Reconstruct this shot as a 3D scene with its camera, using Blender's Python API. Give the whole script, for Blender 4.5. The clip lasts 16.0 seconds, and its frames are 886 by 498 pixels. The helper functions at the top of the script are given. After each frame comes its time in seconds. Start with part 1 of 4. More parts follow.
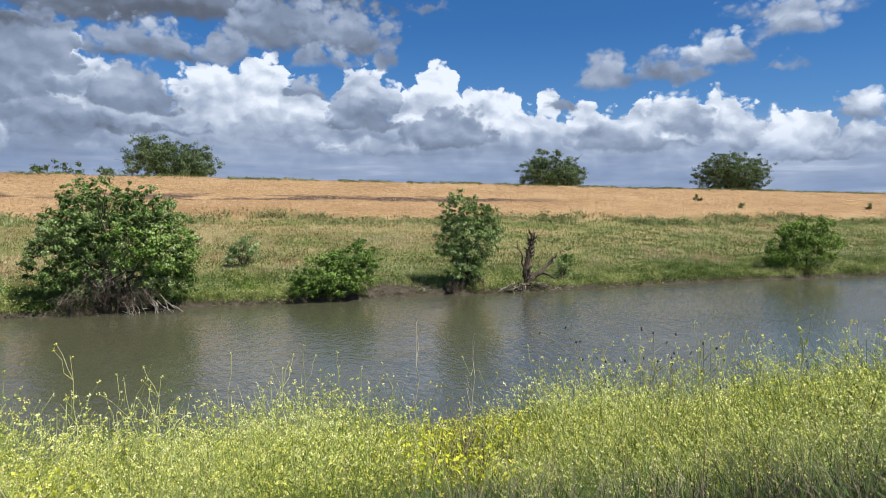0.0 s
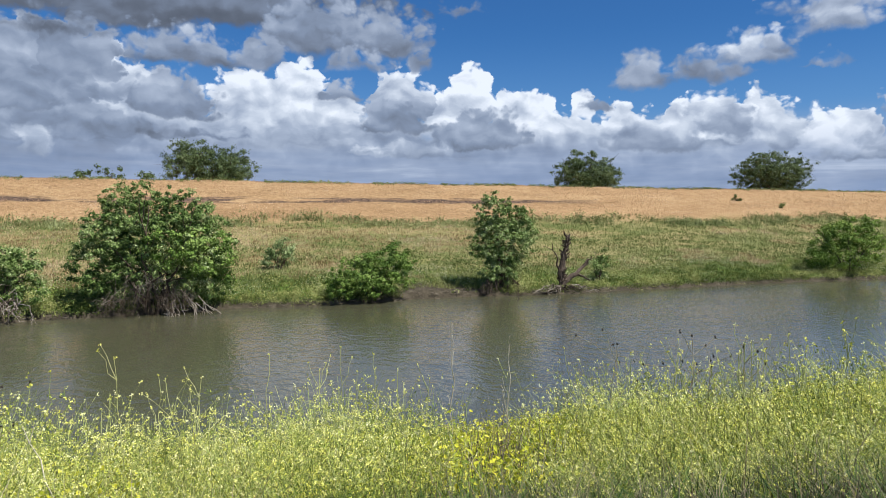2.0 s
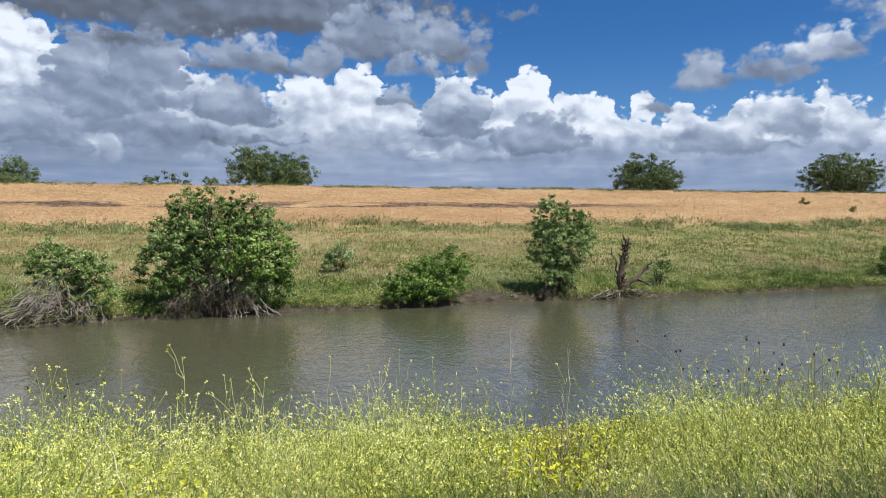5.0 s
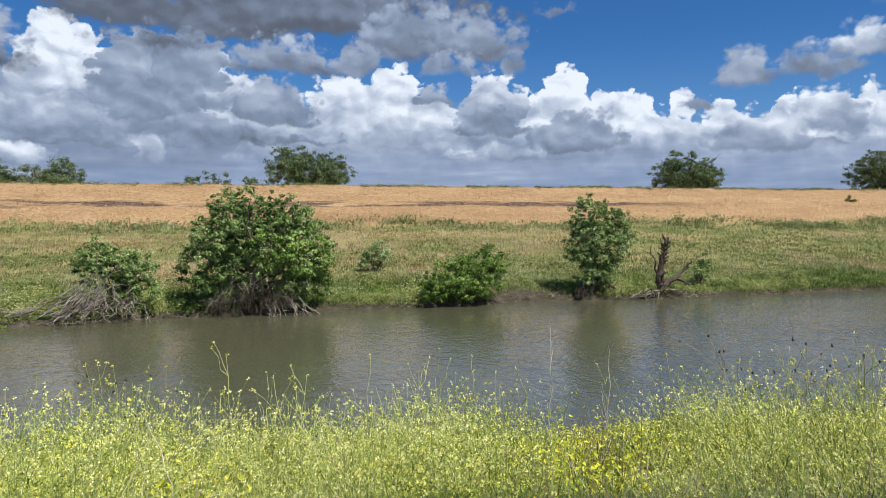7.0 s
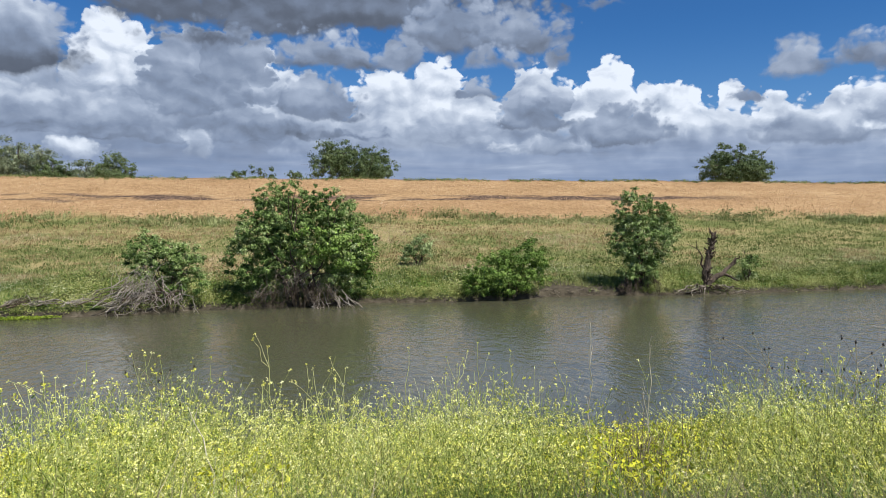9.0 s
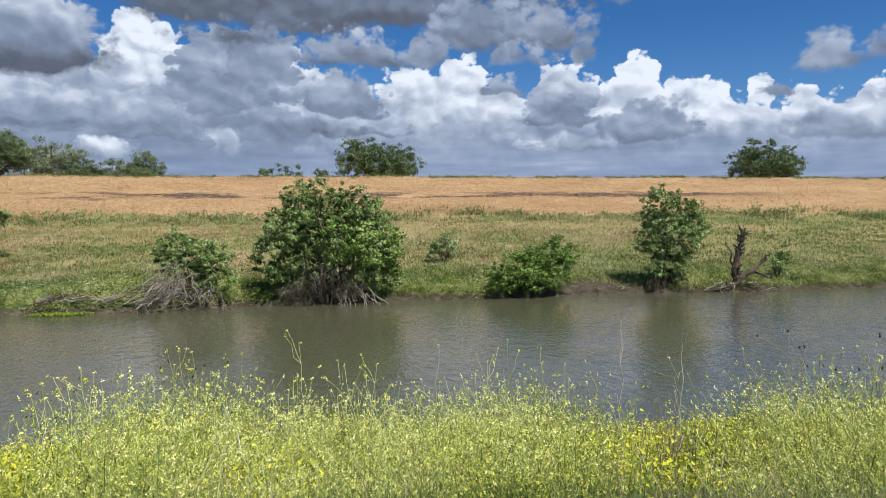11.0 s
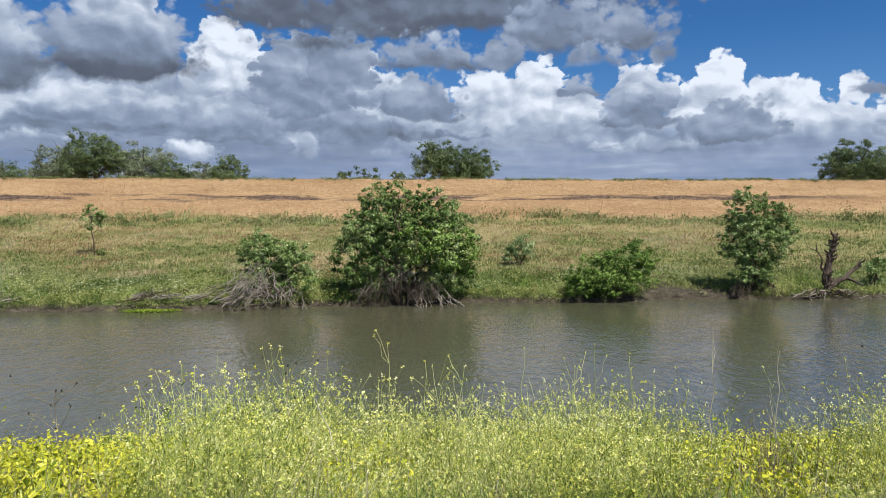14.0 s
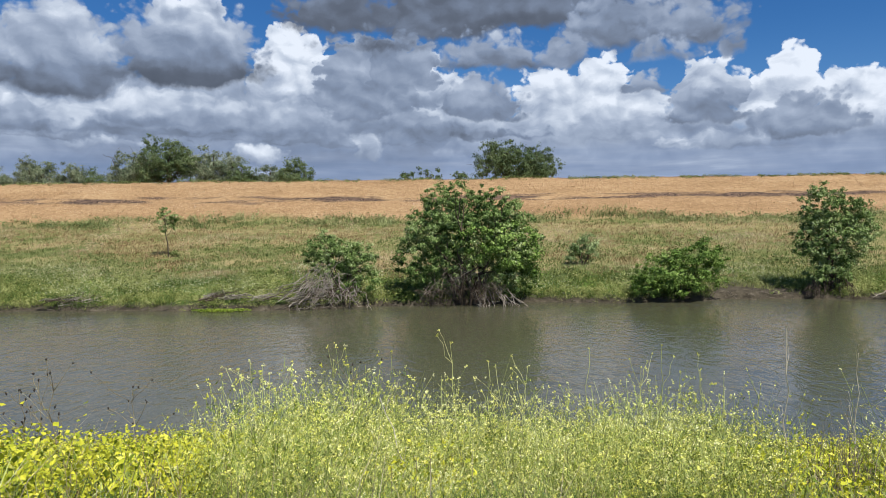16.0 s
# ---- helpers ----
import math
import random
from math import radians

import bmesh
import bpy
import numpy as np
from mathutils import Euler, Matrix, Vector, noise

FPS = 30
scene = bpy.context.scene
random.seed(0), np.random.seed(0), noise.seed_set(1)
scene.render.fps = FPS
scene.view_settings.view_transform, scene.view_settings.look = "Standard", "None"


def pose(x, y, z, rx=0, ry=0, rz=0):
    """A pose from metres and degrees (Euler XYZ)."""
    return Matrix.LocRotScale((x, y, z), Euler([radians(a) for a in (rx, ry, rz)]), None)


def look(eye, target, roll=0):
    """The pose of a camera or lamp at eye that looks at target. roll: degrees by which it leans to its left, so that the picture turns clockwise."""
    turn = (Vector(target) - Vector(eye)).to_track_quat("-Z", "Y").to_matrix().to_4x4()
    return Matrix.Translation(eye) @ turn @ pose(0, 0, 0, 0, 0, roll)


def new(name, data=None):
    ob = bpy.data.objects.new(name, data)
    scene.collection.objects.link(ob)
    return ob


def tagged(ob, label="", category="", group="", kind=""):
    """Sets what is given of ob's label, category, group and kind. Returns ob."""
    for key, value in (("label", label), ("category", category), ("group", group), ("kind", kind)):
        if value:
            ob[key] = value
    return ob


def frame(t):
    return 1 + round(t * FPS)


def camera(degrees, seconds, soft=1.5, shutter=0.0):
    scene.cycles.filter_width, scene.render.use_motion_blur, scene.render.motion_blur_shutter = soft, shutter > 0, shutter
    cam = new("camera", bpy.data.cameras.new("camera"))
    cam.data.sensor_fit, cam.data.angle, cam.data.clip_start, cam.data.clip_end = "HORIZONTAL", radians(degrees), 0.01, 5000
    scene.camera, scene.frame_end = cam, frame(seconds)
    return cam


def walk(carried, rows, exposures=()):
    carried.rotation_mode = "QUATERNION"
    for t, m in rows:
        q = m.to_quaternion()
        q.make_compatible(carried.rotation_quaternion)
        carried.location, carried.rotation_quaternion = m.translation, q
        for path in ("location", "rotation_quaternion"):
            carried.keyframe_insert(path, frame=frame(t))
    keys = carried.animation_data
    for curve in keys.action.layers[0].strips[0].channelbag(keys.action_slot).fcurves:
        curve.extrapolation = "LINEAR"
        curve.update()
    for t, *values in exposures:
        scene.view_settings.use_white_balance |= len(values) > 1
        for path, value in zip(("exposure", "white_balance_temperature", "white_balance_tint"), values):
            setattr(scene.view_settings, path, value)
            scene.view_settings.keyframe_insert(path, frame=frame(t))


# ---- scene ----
cam = camera(61.9, 16.0, soft=0.7)
PATH = [
    (0, pose(0.000, 0.0, 5.4, 87.80, 0.00, -25.00)),
    (0.5, pose(-0.001, 0.0, 5.4, 87.83, 0.06, -24.55)),
    (1, pose(-0.004, 0.0, 5.4, 87.90, 0.07, -23.89)),
    (1.5, pose(-0.014, 0.0, 5.4, 87.87, 0.17, -22.97)),
    (2, pose(-0.012, 0.0, 5.4, 87.96, 0.26, -22.36)),
    (2.5, pose(-0.014, 0.0, 5.4, 88.10, 0.23, -22.18)),
    (3, pose(-0.012, 0.0, 5.4, 88.06, 0.21, -21.70)),
    (3.5, pose(-0.006, 0.0, 5.4, 88.11, 0.30, -20.73)),
    (4, pose(-0.002, 0.0, 5.4, 88.13, 0.34, -19.77)),
    (4.5, pose(-0.025, 0.0, 5.4, 88.04, 0.31, -18.94)),
    (5, pose(-0.037, 0.0, 5.4, 88.30, 0.28, -17.97)),
    (7.5, pose(-0.072, 0.0, 5.4, 88.20, 0.35, -14.34)),
    (8, pose(-0.070, 0.0, 5.4, 88.18, 0.32, -13.32)),
    (8.5, pose(-0.043, 0.0, 5.4, 88.07, 0.36, -12.33)),
    (9, pose(-0.030, 0.0, 5.4, 87.78, 0.25, -11.85)),
    (11.5, pose(-0.109, 0.0, 5.4, 87.58, 0.48, -9.07)),
    (12, pose(-0.139, 0.0, 5.4, 87.85, 0.52, -8.03)),
    (12.5, pose(-0.143, 0.0, 5.4, 87.89, 0.51, -6.88)),
    (13, pose(-0.176, 0.0, 5.4, 87.85, 0.46, -5.98)),
    (13.5, pose(-0.187, 0.0, 5.4, 87.82, 0.22, -5.21)),
    (14, pose(-0.207, 0.0, 5.4, 87.79, 0.10, -4.14)),
    (14.5, pose(-0.212, 0.0, 5.4, 87.73, 0.17, -2.73)),
    (15, pose(-0.218, 0.0, 5.4, 87.74, 0.34, -1.48)),
    (15.5, pose(-0.240, 0.0, 5.4, 87.77, 0.59, -0.40)),
    (16, pose(-0.203, 0.0, 5.4, 87.81, 0.63, 0.71)),
]
walk(cam, PATH, ((0.0, 0.49, 6320.0, 8.5), (8.0, 0.46, 6320.0, 8.5), (16.0, 0.41, 6320.0, 8.5)))

# ---------------------------------------------------------------- light
SUN_DIR = Vector((0.40, -0.50, 1.0)).normalized()   # from the ground towards the sun
sun = new("sun", bpy.data.lights.new("sun", "SUN"))
sun.data.energy = 5.0
sun.data.angle = radians(0.53)
sun.data.color = (1.0, 0.955, 0.88)
sun.matrix_world = look(tuple(SUN_DIR * 60), (0, 0, 0))
tagged(sun, "high late spring sun", "sun", kind="structure")


class Nodes:
    """Small helper to write node arithmetic as plain expressions."""

    def __init__(self, tree):
        self.t = tree
        tree.nodes.clear()

    def add(self, kind):
        return self.t.nodes.new(kind)

    def put(self, sock, v):
        if v is None:
            return
        if isinstance(v, (int, float, tuple, list)):
            sock.default_value = v
        else:
            self.t.links.new(v, sock)

    def math(self, op, a, b=None, c=None, clamp=False):
        n = self.add("ShaderNodeMath")
        n.operation = op
        n.use_clamp = clamp
        for s, v in zip(n.inputs, (a, b, c)):
            self.put(s, v)
        return n.outputs[0]

    def vec(self, op, a, b=None):
        n = self.add("ShaderNodeVectorMath")
        n.operation = op
        self.put(n.inputs[0], a)
        self.put(n.inputs[1], b)
        return n.outputs[0]

    def step(self, v, lo, hi, a=0.0, b=1.0):
        n = self.add("ShaderNodeMapRange")
        n.interpolation_type = "SMOOTHSTEP"
        n.clamp = False
        for s, x in zip(n.inputs, (v, lo, hi, a, b)):
            self.put(s, x)
        return n.outputs[0]

    def line(self, v, lo, hi, a=0.0, b=1.0):
        n = self.add("ShaderNodeMapRange")
        for s, x in zip(n.inputs, (v, lo, hi, a, b)):
            self.put(s, x)
        return n.outputs[0]

    def xyz(self, v):
        n = self.add("ShaderNodeSeparateXYZ")
        self.put(n.inputs[0], v)
        return n.outputs

    def join(self, x, y, z):
        n = self.add("ShaderNodeCombineXYZ")
        for s, v in zip(n.inputs, (x, y, z)):
            self.put(s, v)
        return n.outputs[0]

    def noise(self, vec, scale, detail=3.0, rough=0.55, distort=0.0):
        n = self.add("ShaderNodeTexNoise")
        self.put(n.inputs["Vector"], vec)
        n.inputs["Scale"].default_value = scale
        n.inputs["Detail"].default_value = detail
        n.inputs["Roughness"].default_value = rough
        n.inputs["Distortion"].default_value = distort
        return n.outputs[0]

    def mix(self, f, a, b):
        n = self.add("ShaderNodeMix")
        n.data_type = "RGBA"
        self.put(n.inputs[0], f)
        for s, v in ((n.inputs[6], a), (n.inputs[7], b)):
            self.put(s, (*v, 1.0) if isinstance(v, tuple) and len(v) == 3 else v)
        return n.outputs[2]

    def ramp(self, f, stops):
        n = self.add("ShaderNodeValToRGB")
        self.put(n.inputs[0], f)
        el = n.color_ramp.elements
        while len(el) < len(stops):
            el.new(0.5)
        for e, (p, c) in zip(el, stops):
            e.position = p
            e.color = (*c, 1.0)
        return n.outputs[0]

    def bump(self, height, strength, dist):
        n = self.add("ShaderNodeBump")
        n.inputs["Strength"].default_value = strength
        n.inputs["Distance"].default_value = dist
        self.put(n.inputs["Height"], height)
        return n.outputs[0]


# ---------------------------------------------------------------- sky with broken cumulus
world = bpy.data.worlds.new("sky")
scene.world = world
world.use_nodes = True
W = Nodes(world.node_tree)
sky = W.add("ShaderNodeTexSky")
sky.sky_type = "NISHITA"
sky.sun_disc = False
sky.sun_elevation = math.asin(SUN_DIR.z)
sky.sun_rotation = math.atan2(SUN_DIR.x, SUN_DIR.y)
sky.air_density, sky.dust_density, sky.ozone_density = 1.0, 0.3, 2.5

ray = W.add("ShaderNodeTexCoord").outputs["Generated"]
rx_, ry_, rz_ = W.xyz(ray)
AZ = W.math("MULTIPLY", W.math("ARCTAN2", W.math("MULTIPLY", rx_, -1.0), ry_), 57.2958)
EL = W.math("MULTIPLY", W.math("ARCSINE", rz_), 57.2958)

BLUE_GAIN = (0.020, 0.041, 0.062)
# cloud masses: azimuth, elevation, half width, half height in degrees, then how light the top and the base are
FAR_HEADS = [(-50.4, 5.7, 4.3, 2.3, 0.97, 0.70), (-45.4, 7.5, 2.7, 2.0, 0.90, 0.70), (-43.9, 8.0, 1.6, 1.4, 1.00, 0.85), (-40.5, 7.3, 2.2, 2.0, 1.00, 0.75), (-36.3, 7.1, 2.9, 2.2, 0.95, 0.70),
             (-33.0, 8.8, 1.3, 1.3, 1.02, 0.80), (-32.3, 7.1, 3.0, 1.9, 0.90, 0.65), (-29.5, 8.2, 2.3, 2.5, 1.00, 0.75), (-27.3, 8.0, 2.2, 2.5, 0.97, 0.75), (-24.5, 9.7, 2.3, 2.6, 1.02, 0.80),
             (-22.3, 8.2, 2.4, 2.3, 0.90, 0.70), (-19.1, 9.7, 2.9, 2.4, 0.85, 0.50), (-11.5, 10.1, 2.5, 2.7, 1.03, 0.76), (-7.9, 9.1, 4.0, 2.9, 0.96, 0.66), (-13.2, 8.3, 3.7, 2.3, 0.92, 0.64),
             (-1.4, 8.3, 5.1, 1.9, 0.85, 0.60)]
VEIL = [(20.0, 7.0, 24.0, 4.6, 0.66, 0.38), (4.0, 8.0, 12.0, 4.2, 0.62, 0.42), (-12.0, 6.4, 14.0, 3.4, 0.66, 0.52), (-30.0, 5.6, 14.0, 2.9, 0.66, 0.52), (-46.0, 5.0, 12.0, 2.9, 0.7, 0.55), (-62.0, 5.0, 12.0, 3.0, 0.7, 0.55), (42.0, 7.0, 16.0, 5.0, 0.66, 0.5)]
LEFT_HEADS = [(1.7, 12.0, 0.9, 1.3, 1.02, 0.85), (0.3, 10.3, 1.8, 1.1, 1.00, 0.80), (12.0, 11.9, 3.8, 3.0, 1.00, 0.80), (6.5, 11.6, 3.9, 2.7, 0.70, 0.45), (2.7, 12.6, 1.0, 1.1, 1.00, 0.85),
              (0.2, 10.3, 3.0, 1.7, 0.85, 0.60), (19.1, 14.7, 3.5, 2.3, 0.92, 0.80), (35.3, 12.0, 4.1, 3.7, 0.80, 0.50), (41.1, 10.0, 4.1, 3.5, 0.90, 0.50), (45.2, 8.2, 3.6, 3.3, 0.80, 0.50),
              (-59.0, 6.5, 3.3, 2.1, 0.95, 0.60), (-64.4, 5.8, 3.9, 2.0, 0.95, 0.60), (-13.2, 14.1, 5.4, 1.8, 0.52, 0.36), (3.9, 12.0, 3.1, 2.5, 0.62, 0.42)]
FRONT = [(-42.5, 7.7, 2.5, 2.4, 0.86, 0.50), (-46.8, 6.7, 1.8, 1.7, 0.85, 0.60), (-38.2, 6.7, 4.5, 1.6, 0.85, 0.42), (-34.2, 8.8, 1.5, 0.6, 0.60, 0.50), (-25.6, 7.3, 3.7, 1.8, 0.66, 0.36),
         (-19.1, 7.9, 4.3, 1.2, 0.56, 0.40), (-14.8, 10.1, 1.9, 0.9, 0.60, 0.50), (-2.9, 9.0, 3.2, 1.6, 0.62, 0.40), (-11.9, 7.0, 4.9, 1.4, 0.80, 0.60), (-54.6, 5.8, 3.2, 1.3, 0.82, 0.45),
         (-54.4, 7.9, 1.9, 1.3, 0.84, 0.48), (7.8, 8.9, 4.3, 1.3, 0.55, 0.42), (-1.9, 9.3, 3.1, 1.8, 0.64, 0.40), (2.9, 7.6, 3.9, 1.0, 0.62, 0.50), (-24.8, 7.0, 4.2, 1.5, 0.60, 0.42),
         (-8.4, 6.6, 6.3, 0.9, 0.72, 0.55)]
LOW = [(21.1, 8.4, 7.7, 1.3, 0.85, 0.50), (28.4, 7.4, 4.8, 1.1, 0.80, 0.50), (13.1, 7.8, 4.6, 1.5, 0.72, 0.50), (23.8, 6.8, 7.0, 0.5, 0.46, 0.42), (10.6, 6.2, 8.4, 0.4, 0.42, 0.40),
       (26.7, 6.2, 5.7, 0.3, 0.40, 0.38), (-3.2, 6.6, 4.8, 0.4, 0.40, 0.36), (14.8, 5.3, 1.7, 0.8, 0.90, 0.70), (6.6, 5.9, 1.4, 1.1, 0.80, 0.55), (-17.0, 5.6, 2.4, 0.5, 0.90, 0.70),
       (-42.9, 6.2, 2.0, 0.4, 0.95, 0.85), (25.0, 5.8, 2.6, 0.4, 0.78, 0.60), (-18.6, 5.9, 3.0, 0.4, 0.86, 0.65), (-52.2, 4.7, 3.8, 0.5, 0.72, 0.50), (-20.5, 5.7, 4.5, 0.6, 0.72, 0.55),
       (30.4, 8.4, 4.0, 0.5, 0.85, 0.70)]
DECK = [(-5.0, 16.6, 17.0, 1.9, 0.42, 0.28), (-4.6, 12.7, 5.1, 1.5, 0.70, 0.36), (19.3, 13.0, 5.9, 3.3, 0.80, 0.12), (27.8, 12.3, 4.3, 3.7, 0.82, 0.24), (32.9, 12.3, 2.8, 3.5, 0.70, 0.30), (8.8, 16.0, 5.3, 2.0, 0.36, 0.18), (0.6, 15.9, 6.0, 2.4, 0.36, 0.22),
        (-6.7, 16.2, 5.5, 1.9, 0.40, 0.20), (5.4, 13.6, 4.7, 0.9, 0.45, 0.30), (-13.4, 15.2, 5.3, 1.9, 0.66, 0.34), (-17.6, 14.3, 4.5, 1.8, 0.60, 0.36), (-15.8, 12.5, 3.4, 1.0, 0.66, 0.50),
        (-2.8, 12.9, 5.2, 1.5, 0.72, 0.34), (-20.8, 12.3, 1.0, 1.0, 0.50, 0.45), (-8.8, 12.8, 1.9, 1.6, 0.60, 0.48), (17.0, 19.0, 19.4, 2.6, 0.50, 0.30)]
LONE = [(-37.3, 11.3, 2.5, 1.5, 0.66, 0.44), (-41.4, 11.4, 2.2, 1.0, 0.62, 0.48), (-43.4, 11.0, 2.0, 0.9, 0.60, 0.50), (-45.0, 12.3, 3.0, 1.3, 0.86, 0.46), (-46.7, 12.5, 1.5, 0.8, 0.80, 0.50),
        (-50.3, 14.2, 2.8, 1.5, 0.85, 0.50), (-50.3, 15.0, 3.9, 0.9, 0.75, 0.60), (-49.6, 10.9, 1.1, 0.3, 0.55, 0.50), (-23.9, 16.2, 1.7, 0.6, 0.60, 0.45), (-58.3, 11.9, 2.7, 1.2, 0.80, 0.45),
        (-62.9, 12.5, 2.5, 1.0, 0.80, 0.50)]


def scattered(kind, p, scale, octaves):
    n = W.add(kind)
    if kind == "ShaderNodeTexVoronoi":
        n.voronoi_dimensions, n.feature = "2D", "SMOOTH_F1"
        n.inputs["Smoothness"].default_value = 0.35
    else:
        n.noise_dimensions = "2D"
    W.put(n.inputs["Vector"], p)
    n.inputs["Scale"].default_value = scale
    n.inputs["Detail"].default_value = octaves
    n.inputs["Roughness"].default_value = 0.55
    return n.outputs


VIEW = W.join(AZ, EL, 0.0)
drift = W.vec("SUBTRACT", scattered("ShaderNodeTexNoise", W.vec("ADD", VIEW, (71.0, 13.0, 0.0)), 0.34, 5.0)["Color"], (0.5, 0.5, 0.5))
WARPED = W.vec("ADD", VIEW, W.vec("MULTIPLY", drift, (2.6, 1.7, 0.0)))
ACROSS, UPWARD, _ = W.xyz(WARPED)
ROUND = W.vec("MULTIPLY", W.vec("ADD", VIEW, W.vec("MULTIPLY", drift, (1.3, 1.0, 0.0))), (1.0, 1.25, 0.0))
bulge = W.math("SUBTRACT", 0.42, scattered("ShaderNodeTexVoronoi", ROUND, 0.62, 2.4)["Distance"])
SLOW = W.vec("ADD", ROUND, (40.0, 17.0, 0.0))
swell_here = scattered("ShaderNodeTexVoronoi", SLOW, 0.36, 1.2)["Distance"]
swell_above = scattered("ShaderNodeTexVoronoi", W.vec("ADD", SLOW, (-0.25, 0.60, 0.0)), 0.36, 1.2)["Distance"]
wisp = W.math("SUBTRACT", scattered("ShaderNodeTexNoise", W.vec("MULTIPLY", WARPED, (0.7, 1.3, 0.0)), 0.40, 4.0)[0], 0.5)
relief = W.math("MULTIPLY_ADD", W.math("SUBTRACT", swell_above, swell_here), 0.42, W.math("MULTIPLY", wisp, 0.75))


def pile(tone, cover, masses, puffy, soft, melt=-1.6):
    """Lays cloud masses over one another, the last in front: each has a puffy top, a flatter base and runs from light to grey.
    melt: how far up its base dissolves into what lies behind."""
    for az, el, wide, high, top, foot in masses:
        side = W.math("MULTIPLY_ADD", ACROSS, 1.0 / wide, -az / wide)
        el, high = el - 0.375 * high, 1.375 * high            # a flat base: the lower half is pressed together
        up = W.math("MULTIPLY_ADD", UPWARD, 1.0 / high, -el / high)
        up = W.math("MINIMUM", up, W.math("MULTIPLY", up, 2.2))
        far = W.math("SQRT", W.math("MULTIPLY_ADD", side, side, W.math("MULTIPLY", up, up)))
        depth = W.math("MULTIPLY_ADD", far, -min(wide, 0.73 * high), min(wide, 0.73 * high))
        depth = W.math("MULTIPLY_ADD", W.math("MULTIPLY", bulge, W.step(up, -0.7, 0.1, 0.25, 1.0)), puffy, depth)
        there = W.math("MULTIPLY", W.step(depth, -soft, soft), W.step(up, melt, melt + 0.7))
        mine = W.step(up, -1.0, 1.0, foot, top)
        tone = W.math("MULTIPLY_ADD", W.math("SUBTRACT", mine, tone), there, tone)
        cover = W.math("MULTIPLY_ADD", W.math("SUBTRACT", 1.0, cover), there, cover)
    return tone, cover


def cloud_colour(tone, cover):
    tone = W.math("DIVIDE", tone, W.math("MAXIMUM", cover, 0.001))
    lit = W.math("MULTIPLY_ADD", relief, W.line(tone, 0.2, 0.9, 0.35, 0.8), tone, clamp=True)
    return W.ramp(lit, [(0.0, (0.055, 0.063, 0.078)), (0.25, (0.098, 0.112, 0.140)), (0.5, (0.185, 0.220, 0.285)), (0.7, (0.305, 0.342, 0.408)), (0.85, (0.465, 0.495, 0.54)), (1.0, (0.66, 0.672, 0.69))])


blue = W.vec("MULTIPLY", sky.outputs[0], BLUE_GAIN)
haze = W.step(EL, 0.0, 15.0, 1.0, 0.0)
base = W.mix(W.math("MULTIPLY", haze, 0.6), blue, (0.17, 0.29, 0.47))
# streaky far cloud and rain haze low down
streak = W.noise(W.join(W.math("MULTIPLY", AZ, 0.16), W.math("MULTIPLY", EL, 1.6), 0.0), 0.55, 5.0, 0.55, 0.3)
low_cloud = W.ramp(streak, [(0.30, (0.165, 0.22, 0.325)), (0.44, (0.20, 0.25, 0.35)), (0.58, (0.255, 0.30, 0.39)), (0.76, (0.42, 0.46, 0.53))])
c = W.mix(W.step(EL, 4.5, 8.5, 0.9, 0.0), base, low_cloud)
tone, cover = pile(0.0, 0.0, VEIL, 1.2, 0.5)
tone, cover = pile(tone, cover, FAR_HEADS + LEFT_HEADS, 0.95, 0.15, -0.95)
c = W.mix(cover, c, cloud_colour(tone, cover))
c = W.mix(W.step(EL, 3.4, 7.2, 0.8, 0.0), c, low_cloud)
tone, cover = pile(0.0, 0.0, FRONT, 0.8, 0.22, -1.25)
tone, cover = pile(tone, cover, LOW, 0.5, 0.22)
tone, cover = pile(tone, cover, DECK, 1.15, 0.42)
tone, cover = pile(tone, cover, LONE, 1.0, 0.46)
c = W.mix(cover, c, cloud_colour(tone, cover))
# the sky overhead and behind: broken cloud
over = W.noise(ray, 2.6, 5.0, 0.55, 0.2)
over_col = W.mix(W.step(over, 0.50, 0.64), blue, (0.45, 0.465, 0.495))
c = W.mix(W.step(EL, 18.5, 25.0), c, over_col)
back = W.step(ry_, -0.25, 0.25, 1.0, 0.0)
c = W.mix(back, c, over_col)
c = W.vec("MULTIPLY", c, (0.95, 0.985, 1.06))
bg = W.add("ShaderNodeBackground")
W.put(bg.inputs[0], c)
bg.inputs[1].default_value = 1.0
W.t.links.new(bg.outputs[0], W.add("ShaderNodeOutputWorld").inputs[0])


# ---------------------------------------------------------------- materials
def material(name):
    m = bpy.data.materials.new(name)
    m.use_nodes = True
    return m, Nodes(m.node_tree)


def finish(n, color, rough=0.8, normal=None, spec=0.3, translucent=0.0, tcolor=None, metal=0.0):
    b = n.add("ShaderNodeBsdfPrincipled")
    n.put(b.inputs["Base Color"], (*color, 1.0) if isinstance(color, tuple) else color)
    n.put(b.inputs["Roughness"], rough)
    b.inputs["Specular IOR Level"].default_value = spec
    b.inputs["Metallic"].default_value = metal
    if normal is not None:
        n.put(b.inputs["Normal"], normal)
    out = b.outputs[0]
    if translucent:
        tr = n.add("ShaderNodeBsdfTranslucent")
        n.put(tr.inputs[0], (*tcolor, 1.0) if isinstance(tcolor, tuple) else (tcolor or color))
        mx = n.add("ShaderNodeMixShader")
        mx.inputs[0].default_value = translucent
        n.t.links.new(out, mx.inputs[1])
        n.t.links.new(tr.outputs[0], mx.inputs[2])
        out = mx.outputs[0]
    n.t.links.new(out, n.add("ShaderNodeOutputMaterial").inputs[0])


